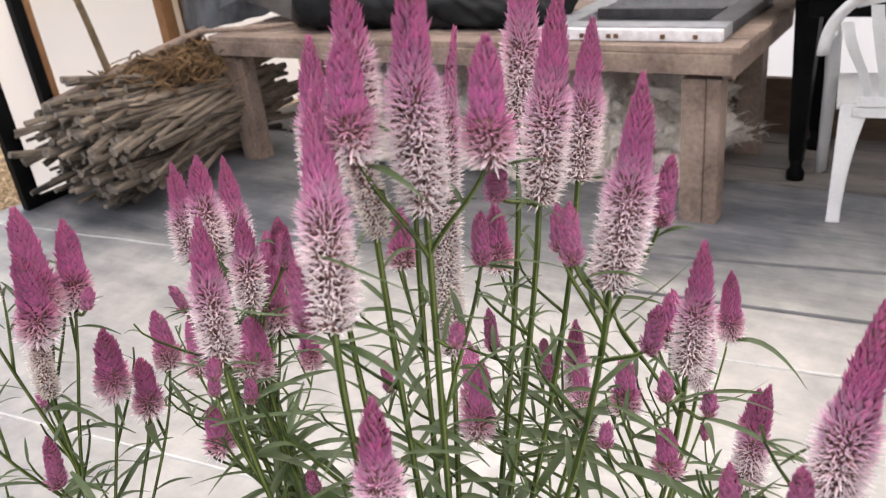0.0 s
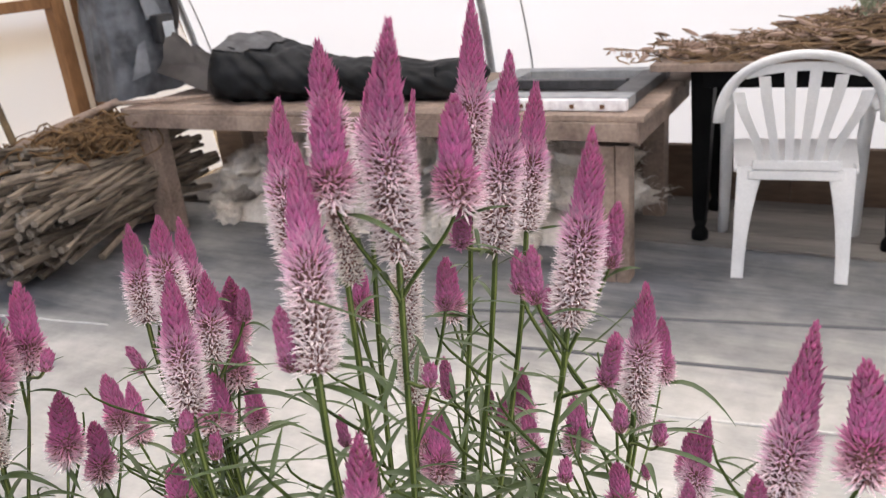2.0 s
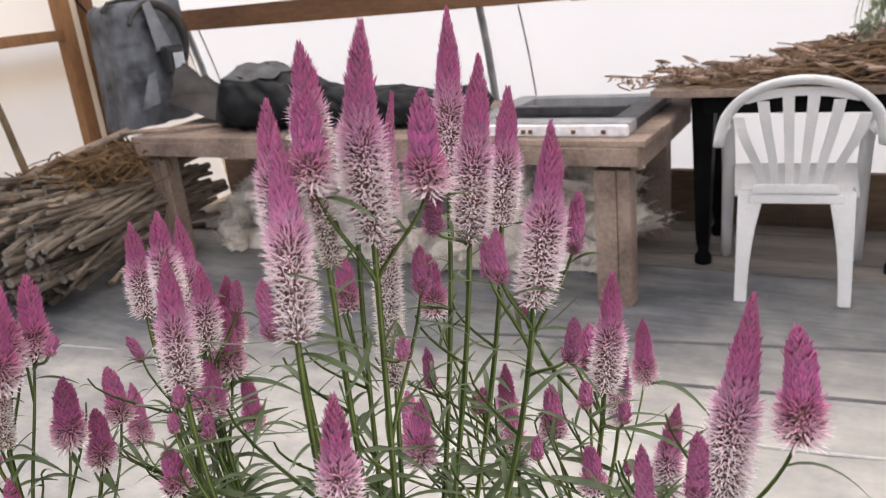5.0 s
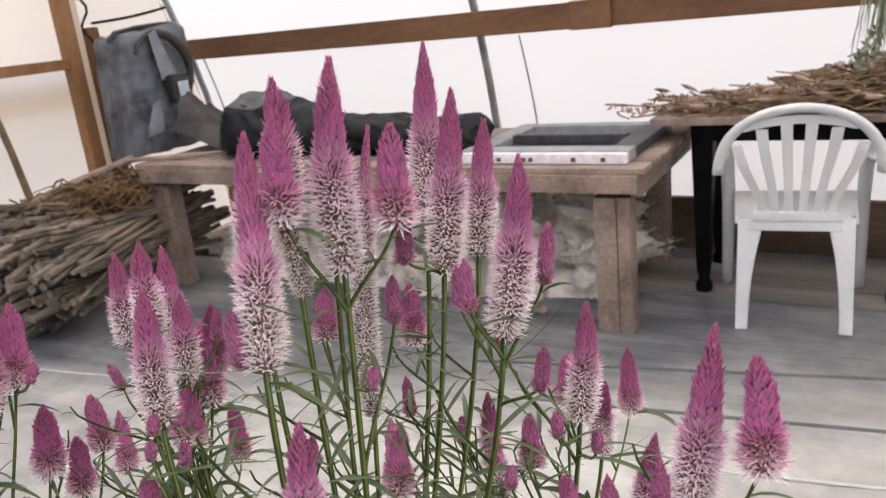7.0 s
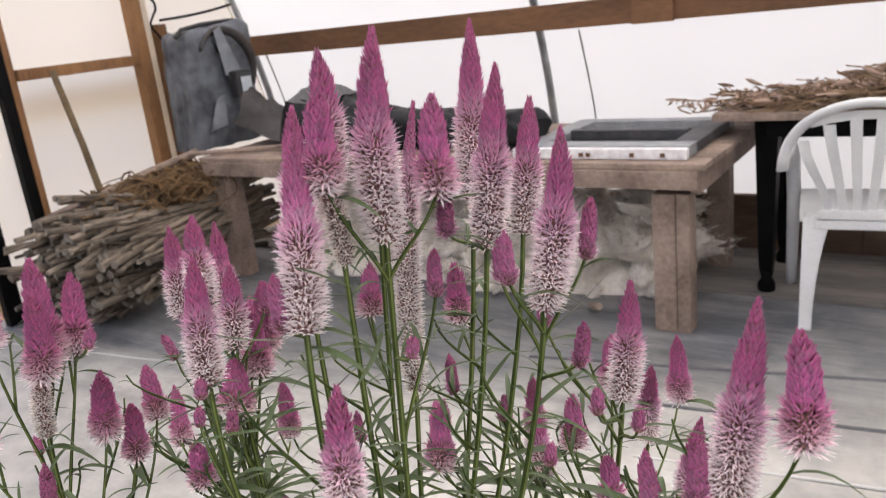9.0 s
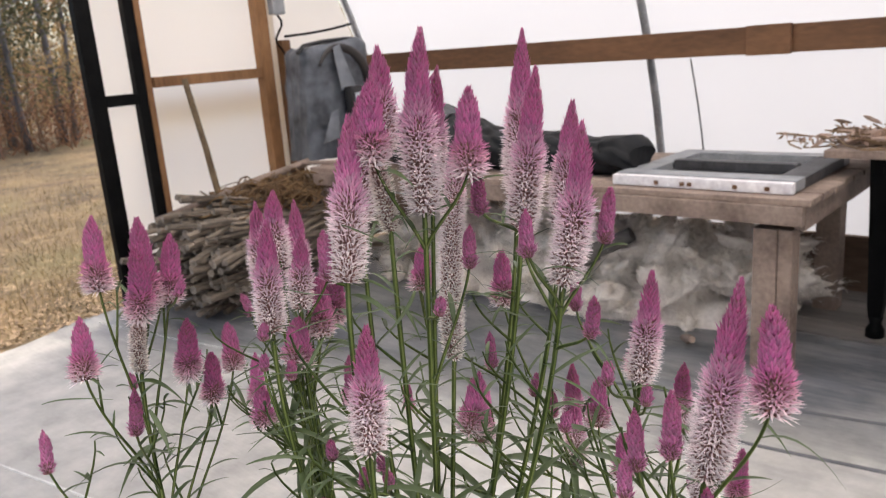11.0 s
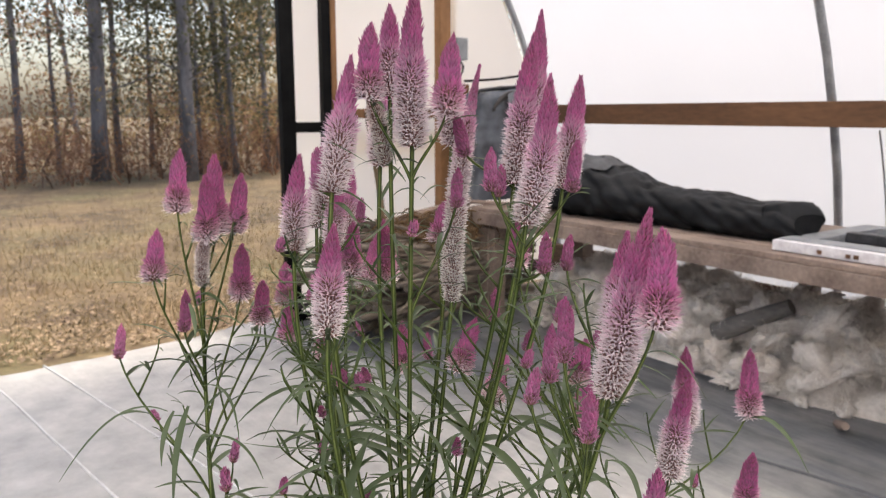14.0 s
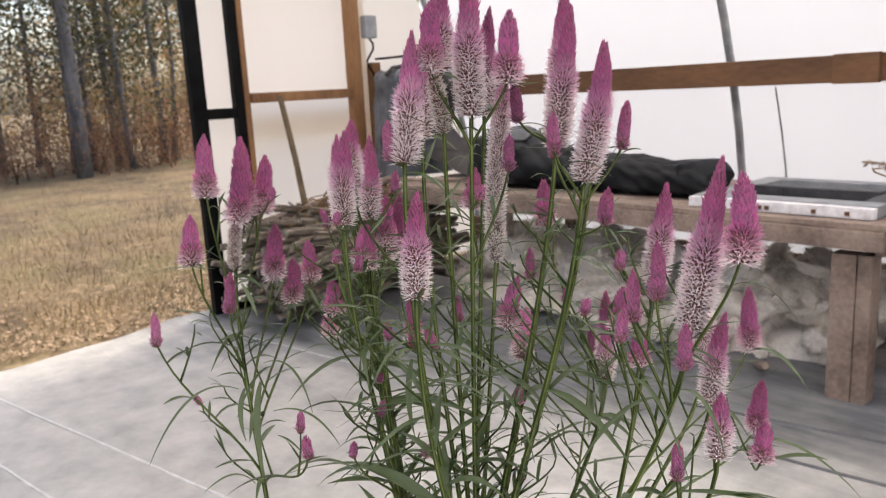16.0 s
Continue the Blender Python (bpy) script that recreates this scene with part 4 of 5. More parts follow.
def plume_heap(x0, x1, y0, y1, h, count, seed, label, skew=0.0):
    """Pale fluffy seed plumes heaped on the floor: a low mound and many soft strands."""
    t = thing("plume_heap", ((x0 + x1) / 2, (y0 + y1) / 2, 0), label, "dried grass")
    local = random.Random(seed)

    def top(u, v):
        return h * (math.sin(math.pi * u) ** 0.6) * (math.sin(math.pi * min(1.0, 0.92 * v)) ** 0.6) * (0.72 + 0.8 * noise.noise(Vector((u * 6, v * 3, seed))))

    grid = [[(x0 + (x1 - x0) * i / 60, y0 + skew * i / 60 + (y1 - y0 - skew * i / 60) * k / 30, max(0.0, 0.85 * min(0.34, top(i / 60, k / 30)))) for k in range(31)] for i in range(61)]
    part("mound", Mesh().sheet(grid), FLUFF_CORE, t, smooth=True)
    m, core = Mesh(), Mesh()
    # soft tufts piled on one another, each a lumpy ball with fine hairs standing off it
    n, rings = 20, 12
    for i in range(count // 170):
        u, v = local.uniform(0.04, 0.96), local.random() ** 1.15
        r = local.uniform(0.035, 0.085)
        lid = min(0.33, max(0.0, top(u, v) - r))
        c = Vector((x0 + (x1 - x0) * u, y0 + skew * u + (y1 - y0 - skew * u) * v, r * 0.5 + lid * local.uniform(0.75, 1.0)))
        lie = Euler((local.gauss(0, 0.5), local.gauss(0, 0.5), local.uniform(0, 6.3))).to_matrix()
        squash = Vector((local.uniform(1.3, 2.6), local.uniform(0.8, 1.1), local.uniform(0.6, 0.9)))
        rows = []
        for j in range(rings + 1):
            b = math.pi * (j / rings - 0.5)
            row = []
            for k in range(n + 1):
                a = 2 * math.pi * (k % n) / n
                d = Vector((math.cos(a) * math.cos(b), math.sin(a) * math.cos(b), math.sin(b)))
                w = r * (1.12 - 0.75 * abs(noise.noise(d * 1.7 + c * 9)) - 0.35 * abs(noise.noise(d * 4.5 + c * 9)))
                p = c + lie @ Vector((d.x * squash.x, d.y * squash.y, d.z * squash.z)) * w
                p.z = max(p.z, 0.002)
                row.append(p)
                if k < n:
                    for h in range(2):
                        q = p + jitter(0.012)
                        hair = (lie @ d + Vector((noise.noise(q * 9), noise.noise(q * 9 + Vector((7, 0, 0))), 0.2)) * 0.9 + jitter(0.5)).normalized() * local.uniform(0.02, 0.065)
                        sd = hair.cross(Vector((local.gauss(0, 1), local.gauss(0, 1), local.gauss(0, 1)))).normalized() * local.uniform(0.0006, 0.0013)
                        mid_p, end = q + hair * 0.5, q + hair + Vector((0, 0, -0.3 * hair.length))
                        if min(q.z, mid_p.z, end.z) > 0.004:
                            m.add([q - sd, q + sd, mid_p + sd * 0.8, mid_p - sd * 0.8, end], [(0, 1, 2, 3), (3, 2, 4)])
            rows.append(row)
        core.sheet(rows)
    tagged(part("tuft", core, FLUFF_CORE, t, smooth=True), kind="stuff")
    tagged(part("plume", m, FLUFF, t), kind="stuff")
    return t


plume_heap(-1.80, -0.86, 3.20, 3.80, 0.31, 25000, 5, "heap of pale beige fluffy grass plumes under the bench", 0.20)
plume_heap(-3.15, -1.78, 3.27, 3.85, 0.27, 24000, 11, "low heap of grey fluffy grass plumes under the bench")
log = thing("grey_tube", (-1.9, 3.4, 0.3), "weathered grey tube leaning among the plumes", "tube")
part("tube", Mesh().tube([(-1.86, 3.33, 0.20), (-1.70, 3.36, 0.29), (-1.53, 3.40, 0.385)], [0.05, 0.046, 0.036], 12), WALKBOARD, log)
stub = thing("pale_stub", (-1.0, 3.12, 0.0), "short pale cut stem on the floor", "stick")
part("stem", Mesh().tube([(-1.16, 3.15, 0.022), (-1.12, 3.11, 0.035), (-1.09, 3.08, 0.05)], [0.014, 0.021, 0.016], 9), GREY_TIMBER, stub)


# ---- outdoors ----
def tree(x, y, height, girth, kind, seed):
    local = random.Random(seed)
    words = {"pine": ("tall pine with a straight grey-brown trunk at the wood's edge", PINE), "leafy": ("slender woodland tree with thinning yellow-green leaves", FOLIAGE), "brown": ("young woodland tree with brown autumn leaves", FOLIAGE_BROWN)}
    label, mat = words[kind]
    t = thing("tree", (x, y, -0.05), label, "tree", "trees at the wood's edge")
    lean = Vector((local.gauss(0, 0.02), local.gauss(0, 0.02), 0))
    spine = [Vector((x, y, -0.05)) + lean * height * k / 10 + Vector((0.05 * noise.noise(Vector((seed, k * 0.5, 0))), 0.05 * noise.noise(Vector((seed, k * 0.5, 9))), height * k / 10)) for k in range(11)]
    part("trunk", Mesh().tube(spine, [girth * (1.25 if k == 0 else 1 - 0.07 * k) for k in range(11)], 10), BARK, t, smooth=True)
    crown = Mesh()
    first = 0.12 if kind == "pine" else 0.08
    for i in range(34 if kind == "pine" else 24):
        v = local.uniform(first, 0.97)
        k = int(v * 10)
        p = spine[k].lerp(spine[min(k + 1, 10)], v * 10 - k)
        a = local.uniform(0, 6.28)
        ln = height * (0.20 if kind == "pine" else 0.24) * (1.15 - v) + 0.3
        e = p + Vector((math.cos(a) * ln, math.sin(a) * ln, ln * local.uniform(0.0, 0.5)))
        part("limb", Mesh().tube(bezier(p, p.lerp(e, 0.3) + jitter(0.08), p.lerp(e, 0.7) + jitter(0.12), e, 4), [girth * 0.12, girth * 0.10, girth * 0.07, girth * 0.04, girth * 0.02], 5), BARK, t)
        for w in (0.55, 0.8, 1.0):
            leaf_cloud(crown, p.lerp(e, w), (ln * 0.36, ln * 0.36, ln * 0.24), 80 if y > 4.6 else 45, 0.05 if kind == "pine" else 0.045, local)
    part("crown", crown, mat, t)
    return t


tree(-15.6, 3.45, 13, 0.145, "pine", 1)
tree(-14.6, 4.85, 12, 0.12, "pine", 2)
tree(-16.4, 2.2, 12, 0.07, "pine", 3)
tree(-17.6, 4.25, 12, 0.07, "leafy", 4)
tree(-16.8, 6.3, 13, 0.09, "pine", 5)
tree(-16.0, 5.5, 6.5, 0.045, "leafy", 7)
tree(-16.4, 7.4, 7, 0.05, "leafy", 8)
tree(-17.2, 3.0, 7, 0.045, "brown", 9)
tree(-16.6, 1.8, 6, 0.04, "brown", 10)
tree(-17.8, 8.6, 8, 0.06, "leafy", 12)
tree(-18.6, 5.2, 8, 0.06, "leafy", 13)
tree(-20.0, 7.6, 10, 0.09, "pine", 15)
tree(-20.5, 9.9, 9, 0.08, "brown", 17)
tree(-15.4, 6.05, 9, 0.06, "pine", 19)
tree(-15.9, 5.15, 9, 0.08, "pine", 41)
tree(-17.0, 5.7, 10, 0.07, "pine", 42)
tree(-16.3, 7.1, 10, 0.07, "pine", 20)
tree(-18.5, 6.0, 11, 0.07, "pine", 25)
tree(-16.8, -0.8, 10, 0.11, "pine", 18)


def thicket(name, count, reach, tall, leaf, mat, seed, label):
    """Tangled twigs and leaves beneath and between the trees."""
    local = random.Random(seed)
    m = Mesh()
    for i in range(count):
        x, y = local.uniform(*reach), local.uniform(-6, 15)
        z = 0.25 + tall * local.random() ** 1.6
        if z > 0.9 and y < -0.28 * x and local.random() < 0.92:
            continue
        leaf_cloud(m, (x, y, z), (0.55, 0.55, 0.5), 110, leaf, local)
        if i % 2 == 0:
            m.tube([(x, y, -0.05), (x + local.gauss(0, 0.15), y + local.gauss(0, 0.15), z * 0.6), (x + local.gauss(0, 0.4), y + local.gauss(0, 0.4), z + 0.6)], [0.018, 0.012, 0.004], 4)
    return tagged(part(name, m, mat), label, "shrubs", kind="stuff")


thicket("undergrowth", 260, (-22, -15.3), 1.6, 0.045, FOLIAGE_BROWN, 21, "tangled brown undergrowth beneath the trees")
thicket("brush", 480, (-16.8, -14.5), 0.8, 0.03, FOLIAGE_BROWN, 23, "low dry brush along the wood's edge")
thicket("saplings", 400, (-26, -16.2), 5.5, 0.055, FOLIAGE, 22, "thin saplings with yellow-olive autumn leaves")


def far_woods():
    local = random.Random(31)
    m, tr = Mesh(), Mesh()
    for i in range(170):
        x, y = local.uniform(-46, -25), local.uniform(-16, 30)
        h = local.uniform(7, 14)
        if i % 8 == 0:
            tr.tube([(x, y, -0.1), (x + local.gauss(0, 0.5), y + local.gauss(0, 0.3), h * 0.5), (x + local.gauss(0, 0.8), y + local.gauss(0, 0.7), h)], [0.10, 0.07, 0.02], 6)
        for k in range(9):
            if y < -0.30 * x and local.random() < 0.95:
                continue
            leaf_cloud(m, (x + local.gauss(0, 1.3), y + local.gauss(0, 1.3), h * local.uniform(0.05, 1.0)), (1.5, 1.5, 0.9), 40, 0.13, local)
    t = tagged(part("far_woods", m, FOLIAGE), "far autumn woodland in yellow, olive and brown", "woods", kind="stuff")
    part("trunks", tr, BARK, t)


far_woods()


def ground_litter():
    local = random.Random(41)
    m = Mesh()
    for i in range(9000):
        x = -4.0 - abs(local.gauss(0, 1.0)) ** 1.3 * 2.2
        y = local.uniform(-4, 6) * (1 + 0.08 * (-4 - x))
        s = local.uniform(0.008, 0.02)
        a = local.uniform(0, 6.28)
        d, e = Vector((math.cos(a), math.sin(a), local.uniform(-0.3, 0.5))) * s, Vector((-math.sin(a), math.cos(a), local.uniform(-0.3, 0.5))) * s * 0.6
        c = Vector((x, y, -0.015 + s * 0.45))
        m.add([c - d, c + e, c + d, c - e], [(0, 1, 2, 3)])
    # a drift of larger curled leaves and clods along the fabric's edge
    for i in range(5200):
        y = local.uniform(-2.5, 2.6)
        x = -4.05 - abs(local.gauss(0, 0.55))
        s = local.uniform(0.006, 0.021)
        a = local.uniform(0, 6.28)
        d, e = Vector((math.cos(a), math.sin(a), local.uniform(-0.5, 0.7))) * s, Vector((-math.sin(a), math.cos(a), local.uniform(-0.5, 0.7))) * s * 0.55
        c = Vector((x, y, -0.018 + s * 0.5))
        m.add([c - d, c + e, c + d, c - e], [(0, 1, 2), (0, 2, 3)])
    tagged(part("leaf_litter", m, LITTER), "scattered tan fallen leaves on the lawn", "leaves", kind="stuff")
    g2 = Mesh()
    for i in range(42000):
        x = -4.05 - abs(local.gauss(0, 1)) * 3.2
        y = local.uniform(-5, 8)
        h = local.uniform(0.02, 0.07) * (0.5 + max(0.0, 0.7 + noise.noise(Vector((x * 1.6, y * 1.6, 8)))))
        a = local.uniform(0, 6.28)
        w = Vector((math.cos(a), math.sin(a), 0)) * 0.003
        b = Vector((x, y, -0.03))
        g2.add([b - w, b + w, b + Vector((local.gauss(0, 0.02), local.gauss(0, 0.02), h))], [(0, 1, 2)])
    tagged(part("grass_blades", g2, BLADE), "short dry straw-coloured grass blades", "grass", kind="stuff")


ground_litter()

# ---- celosia plants ----
PROFILE = {
    # core radius, floret size, how wide florets stand at the foot and at the tip (degrees), where they begin to close
    "mature": dict(width=0.0124, bract=0.0078, wide=0.0010, low=70, high=26, step=0.0031, turn=0.45, mat=MATURE),
    "long": dict(width=0.0102, bract=0.0056, wide=0.0011, low=62, high=28, step=0.0029, turn=0.74, mat=LONG),
    "young": dict(width=0.0118, bract=0.0072, wide=0.0011, low=74, high=28, step=0.0030, turn=0.22, mat=YOUNG),
    "bud": dict(width=0.0086, bract=0.0052, wide=0.0010, low=30, high=24, step=0.0026, turn=0.06, mat=BUD),
    "old": dict(width=0.0080, bract=0.0050, wide=0.0010, low=54, high=38, step=0.0030, turn=0.85, mat=OLD),
}
spike_seed = [100]


def spike_mesh(length, kind, width_scale=1.0):
    """Papery florets in spirals round a dark core: open stars below, close overlapping scales towards the tip."""
    q = PROFILE[kind]
    spike_seed[0] += 1
    local = np.random.RandomState(spike_seed[0])
    slim = (0.60 + 0.40 * min(1.1, length / 0.095)) if kind in ("mature", "long") else (0.52 + 0.48 * min(1.25, length / 0.052))
    width = q["width"] * width_scale * slim
    size_all = 0.55 + 0.45 * slim
    bend = local.normal(0, 0.06, 2) * length

    def core(s):
        foot = min(1.0, 0.62 + s * 4)
        if kind == "old":
            return 0.5 * width * foot
        top = 1.0 if s < 0.38 else max(0.0, 1 - ((s - 0.38) / 0.62) ** 2.1)
        return 0.50 * width * foot * (0.03 + 0.97 * top)

    def axis(s):
        return np.array([bend[0] * (s * s - s), bend[1] * (s * s - s), length * s * 0.985])

    m = Mesh()
    m.tube([axis(s) for s in np.linspace(0, 0.97, 14)], [max(0.0003, core(s) * 0.92) for s in np.linspace(0, 0.97, 14)], 8, slot=1)
    verts, faces, along = [], [], []

    def blade(p0, d, normal, ln, wd, cup):
        side = np.cross(d, normal)
        side /= np.linalg.norm(side) + 1e-9
        up = np.cross(side, d)
        p1 = p0 + d * ln * 0.45 + up * ln * cup * 0.3
        p2 = p0 + d * ln + up * ln * cup
        keel = -up * wd * 0.75 if cup < 0 else up * wd * 0.55
        n = len(verts)
        verts.extend([p0 - side * wd * 0.45, p0 + side * wd * 0.45, p1 + side * wd, p1 - keel, p1 - side * wd, p2])
        faces.extend([(n, n + 3, n + 4), (n, n + 1, n + 3), (n + 1, n + 2, n + 3), (n + 4, n + 3, n + 5), (n + 3, n + 2, n + 5)])
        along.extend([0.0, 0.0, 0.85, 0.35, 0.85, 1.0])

    seeds = Mesh()

    def seed(p0, d, side, up, ln):
        """A dark pointed seed standing inside an open floret."""
        w, mid = ln * 0.24, p0 + d * ln * 0.55
        seeds.add([p0, mid + side * w, mid + up * w, mid - side * w, mid - up * w, p0 + d * ln], [(0, 2, 1), (0, 3, 2), (0, 4, 3), (0, 1, 4), (1, 2, 5), (2, 3, 5), (3, 4, 5), (4, 1, 5)])

    zed = np.array([0, 0, 1.0])
    s, ring = 0.0, 0
    while s < 0.985:
        r = core(s)
        k = min(1.0, max(0.0, (s - q["turn"] * 0.8) / 0.24))
        k = k * k * (3 - 2 * k)
        count = max(3, round(2 * math.pi * (r + 0.0010) / (0.0030 * (1 - k) + 0.0026 * k) / (0.75 + 0.25 * size_all)))
        size = size_all * (1.0 if s < 0.70 else 1.0 - 1.9 * (s - 0.70)) * (1.2 if kind == "young" and s < 0.13 else 1.0)
        for j in range(count):
            a = 2 * math.pi * (j + 0.5 * (ring % 2)) / count + local.normal(0, 0.07)
            c = axis(min(max(s + local.normal(0, 0.12) * q["step"] / length, 0), 0.985))
            o = np.array([math.cos(a), math.sin(a), 0.0])
            t = np.array([-math.sin(a), math.cos(a), 0.0])
            lean = math.radians(q["low"] * (1 - k) + q["high"] * k + local.normal(0, 7 - 2.5 * k))
            d0 = o * math.sin(lean) + zed * math.cos(lean)
            v0 = np.cross(t, d0)
            p0 = c + o * r * 0.88
            if k < 0.72:
                # an open star of five narrow tepals round a brown seed
                opening = math.radians(27 * (1 - k) + 14 * k)
                start = local.uniform(0, 6.28)
                for w in range(5):
                    b = start + 2 * math.pi * w / 5 + local.normal(0, 0.15)
                    rad = t * math.cos(b) + v0 * math.sin(b)
                    op = opening * local.uniform(0.7, 1.3)
                    d = d0 * math.cos(op) + rad * math.sin(op)
                    blade(p0, d, rad, q["bract"] * size * local.uniform(0.8, 1.2), q["wide"] * size * local.uniform(0.40, 0.62), 0.06)
                if k < 0.5:
                    seed(p0, d0, t, v0, q["bract"] * size * local.uniform(0.45, 0.62))
            else:
                # close scales, each standing a little off the one above
                top_in = max(0.0, (s - 0.8) / 0.2)
                for turn_by, big, up_by in ((0.0, 1.0, 0.0), (0.5, 0.9, 0.0012)):
                    oo = o * math.cos(turn_by) + t * math.sin(turn_by)
                    le = (lean + local.normal(0, 0.05)) * (1.1 - 0.62 * top_in)
                    d = oo * math.sin(le) + zed * math.cos(le)
                    blade(c + oo * r * 0.75 + zed * up_by, d, oo, q["bract"] * 0.92 * size * big * local.uniform(0.88, 1.12), q["wide"] * 1.28 * size * big * local.uniform(0.85, 1.1), -0.05)
        s += q["step"] / length * (0.92 - 0.14 * k) * (0.8 + 0.2 * size_all)
        ring += 1
    m.add(seeds.v, seeds.f, 1)
    ahead = len(m.v)
    m.add(verts, faces, 0)
    me = m.data("flower_spike", q["mat"], SEED)
    # how far along its floret each point lies, so that edges and ends can be paler
    me.attributes.new("along", "FLOAT", "POINT").data.foreach_set("value", [0.0] * ahead + along)
    return me


def leaf_mesh_into(m, foot, direction, length, width, droop, local):
    """One narrow, folded, arching leaf."""
    d = Vector(direction).normalized()
    side = d.cross(Vector((0, 0, 1)))
    side = (side if side.length > 0.05 else Vector((1, 0, 0))).normalized()
    twist = local.uniform(-0.5, 0.5)
    grid = []
    n = 7
    for i in range(n + 1):
        u = i / n
        p = Vector(foot) + d * length * u + Vector((0, 0, -droop * length * u * u)) + side * length * 0.10 * twist * u * u
        w = width * math.sin(math.pi * min(1, 0.10 + 0.90 * u) ** 0.75) * 0.40 + 0.0002
        s = (side * math.cos(twist * u * 2) + Vector((0, 0, 1)) * math.sin(twist * u * 2)).normalized()
        grid.append([p - s * w + Vector((0, 0, w * 0.45)), p, p + s * w + Vector((0, 0, w * 0.45))])
    m.sheet(grid)


def plant(crown, root, label):
    t = thing("celosia", (*root, 0), label, "flowering plant", "celosia plants")
    t["crown"] = crown
    c = Vector(crown)
    r = Vector((*root, -0.02))
    part("main_stem", Mesh().ribbed(bezier(r, r + Vector((0, 0, c.z * 0.4)), c - Vector((0, 0, 0.2)), c + Vector((0, 0, 0.01)), 10), [0.0062 - 0.0032 * i / 10 for i in range(11)], 12, 3), [STEM, STEM_RIB], t, smooth=True)
    return t


stem_rng = random.Random(77)
lines = {}


def shoot(owner, p, a, low):
    """A short leafy side shoot, now and then with a tiny bud at its end."""
    ln = stem_rng.uniform(0.025, 0.06)
    d = Vector((math.cos(a), math.sin(a), stem_rng.uniform(0.5, 1.4))).normalized()
    e = p + d * ln + Vector((0, 0, 0.01))
    pts = bezier(p, p + d * ln * 0.4, e - Vector((0, 0, 0.012)), e, 5)
    part("stem", Mesh().tube(pts, [0.0011, 0.0010, 0.0009, 0.0008, 0.0007, 0.0006], 5), STEM, owner, smooth=True)
    for i in range(stem_rng.randint(2, 4)):
        q = pts[stem_rng.randint(2, 5)]
        b = stem_rng.uniform(0, 6.28)
        m = Mesh()
        l2 = stem_rng.uniform(0.015, 0.04)
        leaf_mesh_into(m, q, (math.cos(b), math.sin(b), stem_rng.uniform(0.3, 1.4)), l2, l2 * 0.07 + 0.0008, stem_rng.uniform(0.1, 0.6), stem_rng)
        part("leaf", m, LEAF, owner, smooth=True)
    if stem_rng.random() < 0.08:
        ob = part("flower_spike", spike_mesh(stem_rng.uniform(0.010, 0.018), "bud", 0.8), [BUD], owner, "small closed magenta spike")
        ob.matrix_basis = Matrix.Translation(e) @ (d + Vector((0, 0, 0.6))).to_track_quat("Z", "Y").to_matrix().to_4x4()


